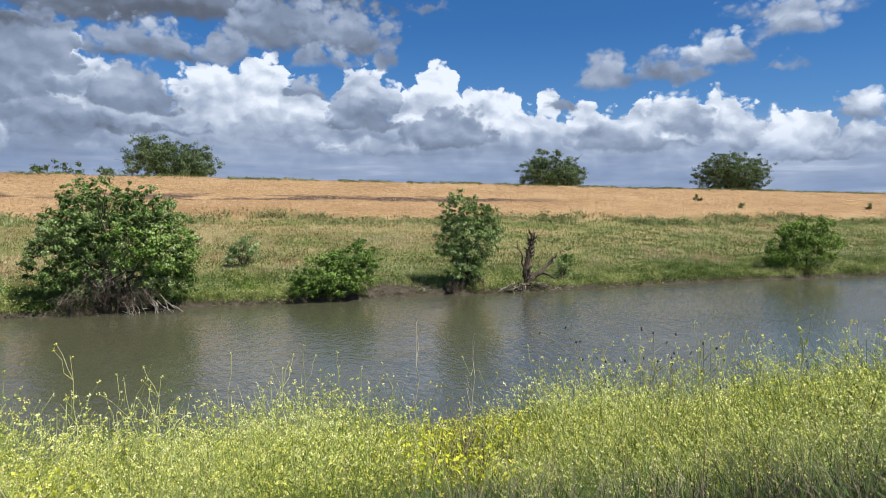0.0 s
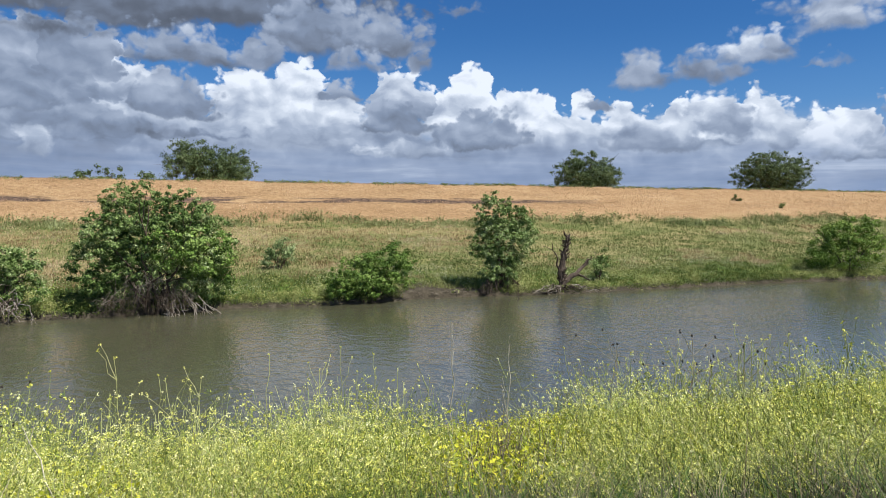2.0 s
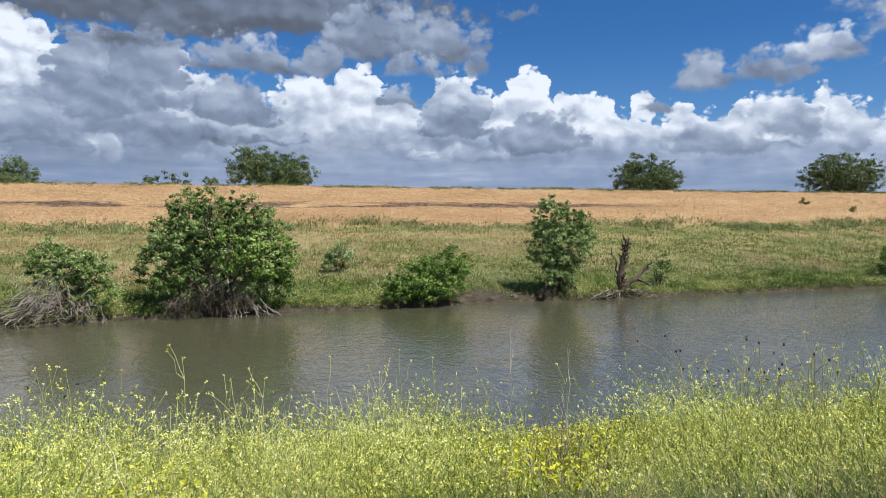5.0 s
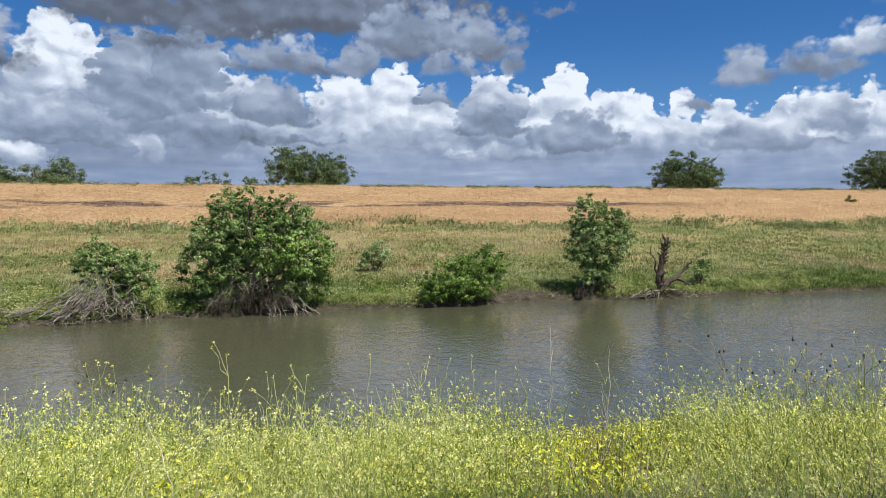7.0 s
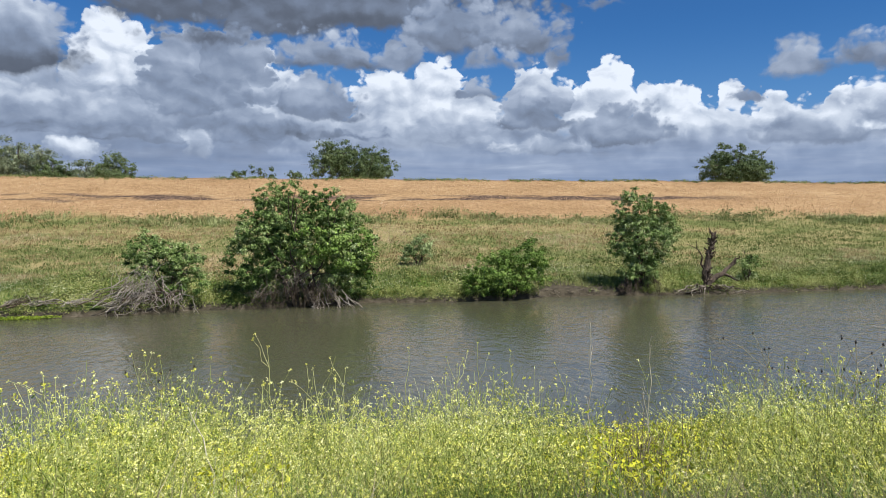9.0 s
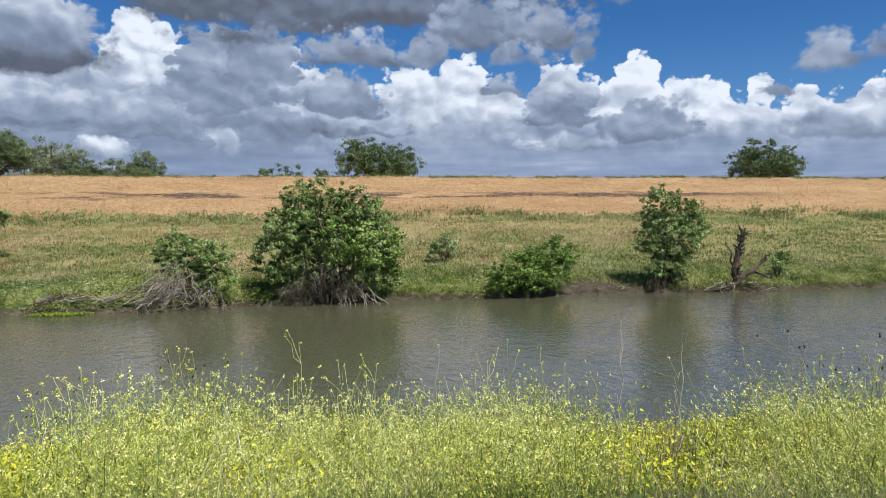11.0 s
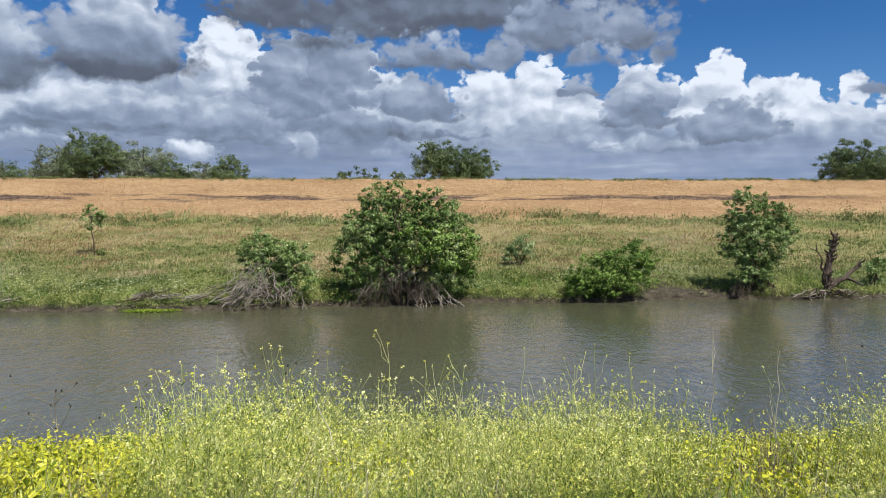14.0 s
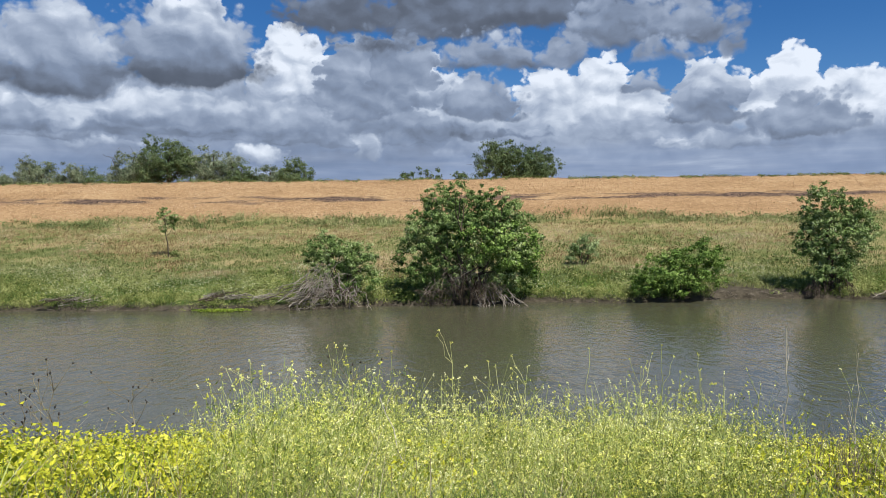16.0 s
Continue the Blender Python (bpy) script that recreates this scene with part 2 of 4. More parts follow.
def leafy(name, stops, rough=0.6, translucent=0.12, spec=0.15, patch=0.35, swing=0.30):
    """Small leaves, blades or petals: each has its own tint, drifting slowly from place to place."""
    m, n = material(name)
    isl = n.add("ShaderNodeNewGeometry").outputs["Random Per Island"]
    pos = n.add("ShaderNodeNewGeometry").outputs["Position"]
    drift = n.line(n.noise(pos, patch, 2.0), 0.3, 0.7, -swing, swing)
    clump = n.line(n.noise(pos, patch * 5.0, 1.0), 0.3, 0.7, -0.85 * swing, 0.85 * swing)
    col = n.ramp(n.math("ADD", n.math("MULTIPLY_ADD", isl, 0.6, 0.2), n.math("ADD", drift, clump), clamp=True), stops)
    finish(n, col, rough, None, spec, translucent)
    return m


def bark(name, dark, light, scale=6.0):
    m, n = material(name)
    pos = n.add("ShaderNodeTexCoord").outputs["Object"]
    st = n.vec("MULTIPLY", pos, (1.0, 1.0, 0.25))
    f = n.noise(st, scale, 5.0, 0.65, 0.4)
    g = n.noise(pos, scale * 0.3, 2.0)
    col = n.mix(n.line(n.math("ADD", f, n.math("MULTIPLY", g, 0.5)), 0.5, 1.0), dark, light)
    finish(n, col, 0.85, n.bump(f, 0.7, 0.03), 0.2)
    return m


WILLOW = leafy("willow_leaves", [(0.0, (0.045, 0.085, 0.018)), (0.35, (0.115, 0.180, 0.042)), (0.7, (0.24, 0.315, 0.105)), (1.0, (0.44, 0.50, 0.25))])
FRESH = leafy("fresh_leaves", [(0.0, (0.045, 0.085, 0.014)), (0.5, (0.135, 0.220, 0.036)), (1.0, (0.32, 0.42, 0.12))])
OLIVE = leafy("olive_leaves", [(0.0, (0.062, 0.085, 0.024)), (0.5, (0.15, 0.18, 0.050)), (1.0, (0.32, 0.34, 0.14))])
YGREEN = leafy("yellow_green_leaves", [(0.0, (0.06, 0.110, 0.016)), (0.5, (0.14, 0.225, 0.034)), (1.0, (0.28, 0.37, 0.08))])
FARLEAF = leafy("far_tree_leaves", [(0.0, (0.045, 0.070, 0.026)), (0.5, (0.100, 0.140, 0.052)), (1.0, (0.20, 0.245, 0.11))], patch=0.2)
PALE = leafy("pale_sage_leaves", [(0.0, (0.09, 0.14, 0.045)), (0.5, (0.23, 0.30, 0.115)), (1.0, (0.46, 0.52, 0.28))])
GREY_FAR = leafy("grey_far_leaves", [(0.0, (0.075, 0.100, 0.055)), (0.5, (0.165, 0.195, 0.11)), (1.0, (0.30, 0.33, 0.21))], patch=0.2)
GOLD = leafy("dry_gold_grass", [(0.0, (0.37, 0.235, 0.13)), (0.4, (0.47, 0.31, 0.18)), (0.8, (0.55, 0.385, 0.24)), (1.0, (0.64, 0.49, 0.34))], 0.7, 0.2, patch=0.12)
TAN = leafy("straw_grass", [(0.0, (0.23, 0.155, 0.075)), (0.5, (0.38, 0.275, 0.15)), (1.0, (0.53, 0.42, 0.27))], 0.7, 0.15, patch=0.15, swing=0.5)
REED = leafy("foot_weed_leaves", [(0.0, (0.085, 0.115, 0.036)), (0.5, (0.185, 0.215, 0.075)), (1.0, (0.32, 0.34, 0.15))], 0.6, 0.15, patch=0.2, swing=0.5)
SAGE = leafy("sage_green_grass", [(0.0, (0.085, 0.115, 0.032)), (0.5, (0.165, 0.205, 0.065)), (1.0, (0.29, 0.31, 0.13))], 0.7, 0.25, patch=0.15, swing=0.5)
LUSH = leafy("lush_bank_grass", [(0.0, (0.065, 0.100, 0.020)), (0.5, (0.185, 0.215, 0.052)), (1.0, (0.40, 0.40, 0.15))], 0.6, 0.2, patch=0.25, swing=0.5)
WHITEFL = leafy("cream_flowers", [(0.0, (0.42, 0.42, 0.22)), (1.0, (0.70, 0.69, 0.50))], 0.7, 0.2)
RUSSET = leafy("russet_dock", [(0.0, (0.13, 0.055, 0.022)), (1.0, (0.26, 0.12, 0.05))], 0.7, 0.15)
STEM = leafy("mustard_stems", [(0.0, (0.08, 0.115, 0.022)), (0.5, (0.28, 0.33, 0.078)), (1.0, (0.56, 0.57, 0.23))], 0.6, 0.1, patch=0.8)
PETAL = leafy("mustard_petals", [(0.0, (0.54, 0.53, 0.06)), (0.5, (0.70, 0.68, 0.17)), (1.0, (0.86, 0.84, 0.50))], 0.6, 0.12, patch=0.8)
MLEAF = leafy("mustard_leaves", [(0.0, (0.060, 0.110, 0.014)), (0.5, (0.31, 0.37, 0.050)), (1.0, (0.63, 0.64, 0.155))], 0.6, 0.08, patch=0.8)
PRIM = leafy("yellowing_leaves", [(0.0, (0.15, 0.21, 0.020)), (0.35, (0.40, 0.43, 0.032)), (0.7, (0.68, 0.64, 0.050)), (1.0, (0.84, 0.78, 0.13))], 0.55, 0.35, patch=0.7)
# dark green undergrowth, its colour deepened further for the shade between stems
UNDER = leafy("undergrowth", [(0.0, (0.018, 0.045, 0.008)), (0.5, (0.055, 0.105, 0.020)), (1.0, (0.17, 0.23, 0.06))], 0.6, 0.12, patch=0.6)
STALK = leafy("pale_mustard_stalks", [(0.0, (0.22, 0.245, 0.07)), (0.5, (0.40, 0.41, 0.15)), (1.0, (0.60, 0.58, 0.29))], 0.6, 0.0)
DRY = leafy("dry_stems", [(0.0, (0.11, 0.08, 0.042)), (0.5, (0.25, 0.20, 0.115)), (1.0, (0.46, 0.40, 0.27))], 0.75, 0.1, patch=0.8)
BLEACHED = leafy("bleached_stalk", [(0.0, (0.38, 0.33, 0.24)), (1.0, (0.66, 0.60, 0.48))], 0.75, 0.0)
THATCH = leafy("dead_grey_stems", [(0.0, (0.07, 0.055, 0.035)), (0.5, (0.15, 0.125, 0.085)), (1.0, (0.32, 0.28, 0.20))], 0.8, 0.0, patch=0.8)
SEED = leafy("dark_seed_heads", [(0.0, (0.016, 0.012, 0.010)), (1.0, (0.05, 0.035, 0.025))], 0.8, 0.0)
WEED = leafy("bright_water_weed", [(0.0, (0.10, 0.17, 0.014)), (1.0, (0.28, 0.35, 0.04))], 0.5, 0.2)
BARK = bark("brown_bark", (0.035, 0.026, 0.018), (0.14, 0.105, 0.075))
GREYBARK = bark("bleached_dead_wood", (0.10, 0.082, 0.064), (0.44, 0.385, 0.32))
DRIFT = bark("weathered_brown_twigs", (0.06, 0.048, 0.036), (0.24, 0.20, 0.155))
SNAGBARK = bark("charred_snag_bark", (0.016, 0.012, 0.010), (0.15, 0.11, 0.082), 11.0)

# ground: colour goes with what grows there
GROUND, g = material("ground_soil_and_thatch")
gp = g.add("ShaderNodeNewGeometry").outputs["Position"]
gx, gy, gz = g.xyz(gp)
wob = g.math("MULTIPLY", g.math("SUBTRACT", g.noise(gp, 0.12, 4.0), 0.5), 9.0)
yy = g.math("ADD", gy, wob)
fine = g.noise(gp, 2.2, 6.0, 0.65)
patchy = g.noise(g.vec("MULTIPLY", gp, (0.10, 0.35, 0.1)), 1.0, 4.0, 0.6)
thatch = g.ramp(g.math("ADD", g.math("MULTIPLY", fine, 0.6), g.math("MULTIPLY", patchy, 0.4)), [(0.34, (0.19, 0.115, 0.056)), (0.5, (0.30, 0.191, 0.098)), (0.66, (0.40, 0.278, 0.152))])
meadow = g.ramp(g.math("ADD", g.math("MULTIPLY", fine, 0.5), g.math("MULTIPLY", patchy, 0.5)), [(0.34, (0.060, 0.080, 0.022)), (0.47, (0.14, 0.145, 0.048)), (0.58, (0.28, 0.22, 0.105))])
lush = g.ramp(fine, [(0.3, (0.03, 0.055, 0.01)), (0.7, (0.10, 0.14, 0.03))])
mud = g.ramp(fine, [(0.3, (0.030, 0.025, 0.017)), (0.55, (0.070, 0.058, 0.040)), (0.75, (0.13, 0.110, 0.080))])
gc = g.mix(g.step(yy, 54.0, 60.0), lush, meadow)
gc = g.mix(g.step(yy, 79.0, 83.0), gc, thatch)
scar = g.math("MULTIPLY", g.step(g.math("ABSOLUTE", g.math("SUBTRACT", gx, 19.2)), 2.0, 5.0, 1.0, 0.0), 0.55)
gc = g.mix(g.step(g.math("SUBTRACT", gz, scar), 0.22, 0.5, 1.0, 0.0), gc, mud)
# bare worn strip along the slope; its dark colour covers soil and ledge shade
cut = g.math("ABSOLUTE", g.math("SUBTRACT", g.math("ADD", gz, g.math("MULTIPLY", g.math("SUBTRACT", patchy, 0.5), 1.5)), 8.12))
bare = g.math("MULTIPLY", g.step(cut, 0.22, 0.52, 1.0, 0.0), g.step(g.noise(g.vec("MULTIPLY", gp, (0.10, 0.6, 0.0)), 1.0, 4.0, 0.6), 0.43, 0.56))
bare = g.math("MULTIPLY", bare, g.step(gx, 48.0, 66.0, 1.0, 0.0))
gc = g.mix(bare, gc, g.mix(g.line(fine, 0.35, 0.65), (0.030, 0.021, 0.016), (0.16, 0.105, 0.075)))
finish(g, gc, 0.95, g.bump(fine, 0.8, 0.12), 0.1)

# murky river water
WATER, w = material("murky_river_water")
wp = w.add("ShaderNodeNewGeometry").outputs["Position"]
rip = w.noise(w.vec("MULTIPLY", wp, (1.3, 0.8, 1.0)), 4.0, 2.0, 0.5, 0.6)
swell = w.noise(w.vec("MULTIPLY", wp, (1.5, 0.8, 1.0)), 1.6, 2.0, 0.5, 0.8)
calm = w.step(w.noise(w.vec("MULTIPLY", wp, (0.09, 0.16, 1.0)), 1.0, 3.0, 0.55), 0.35, 0.65, 0.55, 1.0)
hgt = w.math("MULTIPLY", w.math("ADD", w.math("MULTIPLY", rip, 0.30), w.math("MULTIPLY", swell, 1.25)), calm)
silt = w.mix(w.noise(wp, 0.15, 3.0), (0.064, 0.062, 0.033), (0.086, 0.084, 0.050))
finish(w, silt, 0.16, w.bump(hgt, 0.7, 0.06), 1.0)


# ---------------------------------------------------------------- mesh helpers
class Build:
    """Collects vertices and faces with material slots, then makes one mesh."""

    def __init__(self):
        self.v, self.f, self.m, self.n = [], [], [], 0

    def put(self, verts, faces, mat=0):
        verts = np.asarray(verts, dtype=float).reshape(-1, 3)
        self.v.append(verts)
        faces = np.asarray(faces, dtype=np.int64)
        self.f.append(faces + self.n)
        self.m.append(np.full(len(faces), mat, dtype=np.int32) if np.isscalar(mat) else np.asarray(mat, dtype=np.int32))
        self.n += len(verts)

    def tube(self, pts, radii, sides=5, mat=0):
        pts = [Vector(p) for p in pts]
        rings = []
        side = Vector((1, 0.13, 0.07))
        for i, p in enumerate(pts):
            d = (pts[min(i + 1, len(pts) - 1)] - pts[max(i - 1, 0)]).normalized()
            u = (side - d * side.dot(d)).normalized()
            v = d.cross(u)
            side = u
            for k in range(sides):
                a = 2 * math.pi * k / sides
                rings.append(p + (u * math.cos(a) + v * math.sin(a)) * radii[i])
        q = []
        for i in range(len(pts) - 1):
            for k in range(sides):
                a, b = i * sides + k, i * sides + (k + 1) % sides
                q.append((a, b, b + sides, a + sides))
        self.put([tuple(r) for r in rings], q, mat)
        return self

    def object(self, name, materials, parent=None, smooth=False):
        me = bpy.data.meshes.new(name)
        v = np.concatenate(self.v)
        loops = np.concatenate([f.ravel() for f in self.f])
        sizes = np.concatenate([np.full(len(f), f.shape[1], dtype=np.int32) for f in self.f])
        me.vertices.add(len(v))
        me.vertices.foreach_set("co", v.ravel())
        me.loops.add(len(loops))
        me.loops.foreach_set("vertex_index", loops.astype(np.int32))
        me.polygons.add(len(sizes))
        starts = np.concatenate([[0], np.cumsum(sizes)[:-1]]).astype(np.int32)
        me.polygons.foreach_set("loop_start", starts)
        for m in materials:
            me.materials.append(m)
        me.polygons.foreach_set("material_index", np.concatenate(self.m))
        me.polygons.foreach_set("use_smooth", np.full(len(sizes), smooth))
        me.update(calc_edges=True)
        ob = new(name, me)
        if parent is not None:
            ob.parent = parent
        return ob


def base_at(name, x, y, z, label, category, group=""):
    e = new(name)
    e.location = (x, y, z)
    return tagged(e, label, category, group)


def unit(v):
    return v / np.maximum(np.linalg.norm(v, axis=-1, keepdims=True), 1e-9)


def leaves_at(rng, centers, length, width, up=0.35):
    """Folded four-cornered leaves round the given centres."""
    k = len(centers)
    d = unit(rng.normal(size=(k, 3)) + np.array([0, 0, -0.15]))
    nrm = unit(rng.normal(size=(k, 3)) + np.array([0, 0, up * 2]))
    s = unit(np.cross(d, nrm))
    L = (length * rng.uniform(0.6, 1.35, k))[:, None]
    Wd = (width * rng.uniform(0.6, 1.3, k))[:, None]
    droop = np.cross(s, d) * L * 0.12
    a = centers - d * L * 0.5
    b = centers + s * Wd * 0.5 + droop
    c_ = centers + d * L * 0.5
    e = centers - s * Wd * 0.5 + droop
    v = np.stack([a, b, c_, e], 1).reshape(-1, 3)
    i = np.arange(k)[:, None] * 4
    f = np.concatenate([i + np.array([0, 1, 2]), i + np.array([0, 2, 3])], 1).reshape(-1, 3)
    return v, f


def slivers(rng, centers, length, width, up=0.3):
    """Slender one-triangle leaves or petals at the given places."""
    k = len(centers)
    d = unit(rng.normal(size=(k, 3)) + np.array([0, 0, up]))
    s = unit(np.cross(d, rng.normal(size=(k, 3))))
    L = (length * rng.uniform(0.6, 1.4, k))[:, None]
    v = np.stack([centers - d * L * 0.4 - s * width * 0.5, centers - d * L * 0.4 + s * width * 0.5, centers + d * L * 0.6], 1).reshape(-1, 3)
    return v, np.arange(k * 3).reshape(-1, 3)


def facing_leaves(rng, centers, normals, length, width):
    """Folded leaves whose upper sides face along the given normals, hanging a little."""
    k = len(centers)
    d = rng.normal(size=(k, 3)) + np.array([0, 0, -0.5])
    d = unit(d - normals * np.sum(d * normals, 1, keepdims=True))
    s = np.cross(d, normals)
    L = (length * rng.uniform(0.6, 1.35, k))[:, None]
    Wd = (width * rng.uniform(0.7, 1.25, k))[:, None]
    droop = normals * L * 0.10
    v = np.stack([centers - d * L * 0.5, centers + s * Wd * 0.5 + droop, centers + d * L * 0.5, centers - s * Wd * 0.5 + droop], 1).reshape(-1, 3)
    i = np.arange(k)[:, None] * 4
    return v, np.concatenate([i + np.array([0, 1, 2]), i + np.array([0, 2, 3])], 1).reshape(-1, 3)


def sprays(rng, lobes, clumps, per, spread, fill=0.35):
    """Leafy sprays near the skins of the lobes, dark hollows between them: the places and facings of their leaves."""
    lobes = np.array(lobes, dtype=float)
    vol = (lobes[:, 3] * lobes[:, 4] * lobes[:, 5]) ** 0.8
    pick = rng.choice(len(lobes), clumps, p=vol / vol.sum())
    d = unit(rng.normal(size=(clumps, 3)))
    r = np.where(rng.random(clumps) < fill, rng.uniform(0.35, 0.8, clumps), rng.uniform(0.8, 1.04, clumps))
    lump = 1 + 0.16 * np.sin(d[:, 0] * 5.1 + pick) * np.cos(d[:, 2] * 4.3 + pick * 2.0) + 0.06 * rng.normal(size=clumps)
    c0 = lobes[pick, :3] + d * lobes[pick, 3:6] * (r * lump)[:, None]
    size = spread * rng.uniform(0.5, 1.35, clumps)
    reach = np.where(rng.random(clumps) < 0.22, rng.uniform(1.2, 1.8, clumps), 1.0)      # shoots that stand out
    e = unit(rng.normal(size=(clumps * per, 3)))
    out = np.repeat(d, per, 0)
    off = e * rng.uniform(0.15, 1.1, (len(e), 1)) * np.array([1.1, 1.1, 0.75])
    shoot = unit(out + np.array([0, 0, 0.5]))
    off = off + shoot * np.sum(off * shoot, 1, keepdims=True) * (np.repeat(reach, per)[:, None] - 1)
    pts = np.repeat(c0, per, 0) + off * np.repeat(size / np.sqrt(reach), per)[:, None]
    nrm = unit(e * 0.9 + out * 0.45 + np.array([0, 0, 0.35]) + rng.normal(size=e.shape) * 0.5)
    return pts, nrm


def crown(name, rng, lobes, clumps, per, spread, leaf, mat, parent, fill=0.35, label="", floor=0.0, broad=0.6):
    pts, nrm = sprays(rng, lobes, clumps, per, spread, fill)
    keep = pts[:, 2] > floor
    b = Build()
    b.put(*facing_leaves(rng, pts[keep], nrm[keep], leaf, leaf * broad))
    ob = b.object(name, [mat], parent)
    if label:
        tagged(ob, label)
    return ob


def wander(rng, a, b, steps, amount, sag=0.0):
    a, b = np.array(a, float), np.array(b, float)
    t = np.linspace(0, 1, steps + 1)[:, None]
    p = a + (b - a) * t + rng.normal(size=(steps + 1, 3)) * amount * np.sin(t * math.pi)
    p[:, 2] -= sag * 4 * (t * (1 - t))[:, 0]
    return p


SPLIT = ("limb", "broken_limb")


def limb(name, rng, a, b, r0, r1, mat, parent, steps=6, wob=0.12, twigs=0, sides=6, label=""):
    """A tapered bough with side twigs, as one mesh."""
    bl = Build()
    p = wander(rng, a, b, steps, wob)
    bl.tube(p, np.linspace(r0, r1, steps + 1), sides)
    ln = np.linalg.norm(np.array(b, float) - np.array(a, float))
    side = []
    for k in range(twigs):
        i = rng.integers(max(1, steps // 3), steps + 1)
        q = p[i] + unit(unit(p[-1] - p[0]) + rng.normal(size=3) * 0.7) * ln * rng.uniform(0.25, 0.5)
        side.append((wander(rng, p[i], q, 4, wob * 0.5), np.linspace(r1 * 1.4, r1 * 0.4, 5)))
    if name not in SPLIT:
        for line, radii in side:
            bl.tube(line, radii, 4)
    ob = bl.object(name, [mat], parent, True)
    if name in SPLIT:
        for line, radii in side:
            Build().tube(line, radii, 4).object("twig", [mat], ob, True)
    if label:
        tagged(ob, label)
    return ob


# ---------------------------------------------------------------- lie of the land
SHORE_X = np.array([-60, -29, -17.5, -12, -9, -6, 1, 5, 10, 15.5, 18, 23, 29, 38, 55, 68, 110])
SHORE_Y = np.array([46, 46.1, 45.3, 45.2, 45.2, 46.8, 47.4, 48.4, 47.6, 48.0, 49.0, 48.8, 47.8, 48.4, 48.6, 47.0, 47.5])
FAR_U = np.array([-9, -5, -1.0, 0, 0.25, 0.9, 4, 11, 19, 27, 35, 41, 47, 50, 54, 62, 72, 400])
FAR_Z = np.array([-1.6, -1.3, -0.35, 0.0, 0.3, 0.55, 0.95, 1.55, 2.6, 4.0, 5.9, 8.25, 10.6, 10.75, 10.6, 7.0, 6.0, 6.0])
NEAR_Y = np.array([-400, 1.5, 2.8, 4, 6, 8, 11, 14, 16, 17, 20, 24])
NEAR_Z = np.array([3.8, 3.8, 3.70, 3.35, 2.78, 2.22, 1.38, 0.55, 0.02, -0.3, -1.2, -1.6])


def waves(x, y, s):
    return np.sin(x * 0.9 * s + 1.3 * np.sin(y * 0.7 * s)) * np.cos(y * 1.1 * s + 0.8 * np.sin(x * 0.5 * s))


def shore(x):
    return np.interp(x, SHORE_X, SHORE_Y) + 0.22 * np.sin(x * 1.7) * np.sin(x * 0.53 + 1.0) + 0.12 * np.sin(x * 4.1)


def ground_z(x, y):
    x, y = np.asarray(x, float), np.asarray(y, float)
    u = y - shore(x)
    blend = np.clip(u / 30.0, 0, 1)
    u = u + blend * (shore(x) - 47.0)          # the slope behind runs straight
    far = np.interp(u, FAR_U, FAR_Z)
    far = far + np.clip((u - 0.6) / 5, 0, 1) * (0.10 * waves(x, y, 0.35) + 0.05 * waves(y, x, 1.1))
    near = np.interp(y + 0.4 * np.sin(x * 0.35), NEAR_Y, NEAR_Z) + np.clip((15 - y) / 4, 0, 1) * 0.06 * waves(x, y, 0.9)
    return np.where(y > 24, far, near)


def grid_lines(lo, hi, step, ends, growth=1.35):
    mid = list(np.arange(lo, hi + 1e-6, step))
    s, v = step, hi
    while v < ends[1]:
        s *= growth
        v += s
        mid.append(v)
    s, v = step, lo
    while v > ends[0]:
        s *= growth
        v -= s
        mid.insert(0, v)
    return np.array(mid)


gxs = grid_lines(-45, 95, 0.7, (-2600, 2600))
gys = np.concatenate([grid_lines(-4, 24, 0.5, (-2600, 24))[:-1], np.arange(24, 44, 2.0), np.arange(44, 52, 0.22), np.arange(52, 104, 0.8), grid_lines(104, 106, 2.0, (104, 2700))])
gys = np.unique(np.round(gys, 3))
GX, GY = np.meshgrid(gxs, gys)
GZ = ground_z(GX, GY)
nx, ny = len(gxs), len(gys)
idx = np.arange(nx * ny).reshape(ny, nx)
gb = Build()
gb.put(np.stack([GX, GY, GZ], -1), np.stack([idx[:-1, :-1], idx[:-1, 1:], idx[1:, 1:], idx[1:, :-1]], -1).reshape(-1, 4))
ground = gb.object("ground", [GROUND], None, True)
tagged(ground, "river banks and levee of soil, thatch and mud", "ground", kind="structure")

wb = Build()
wb.put([(-2600, 14, 0), (2600, 14, 0), (2600, 51.5, 0), (-2600, 51.5, 0)], [(0, 1, 2, 3)])
water = wb.object("water", [WATER])
tagged(water, "murky brown river with small wind ripples", "river", kind="structure")


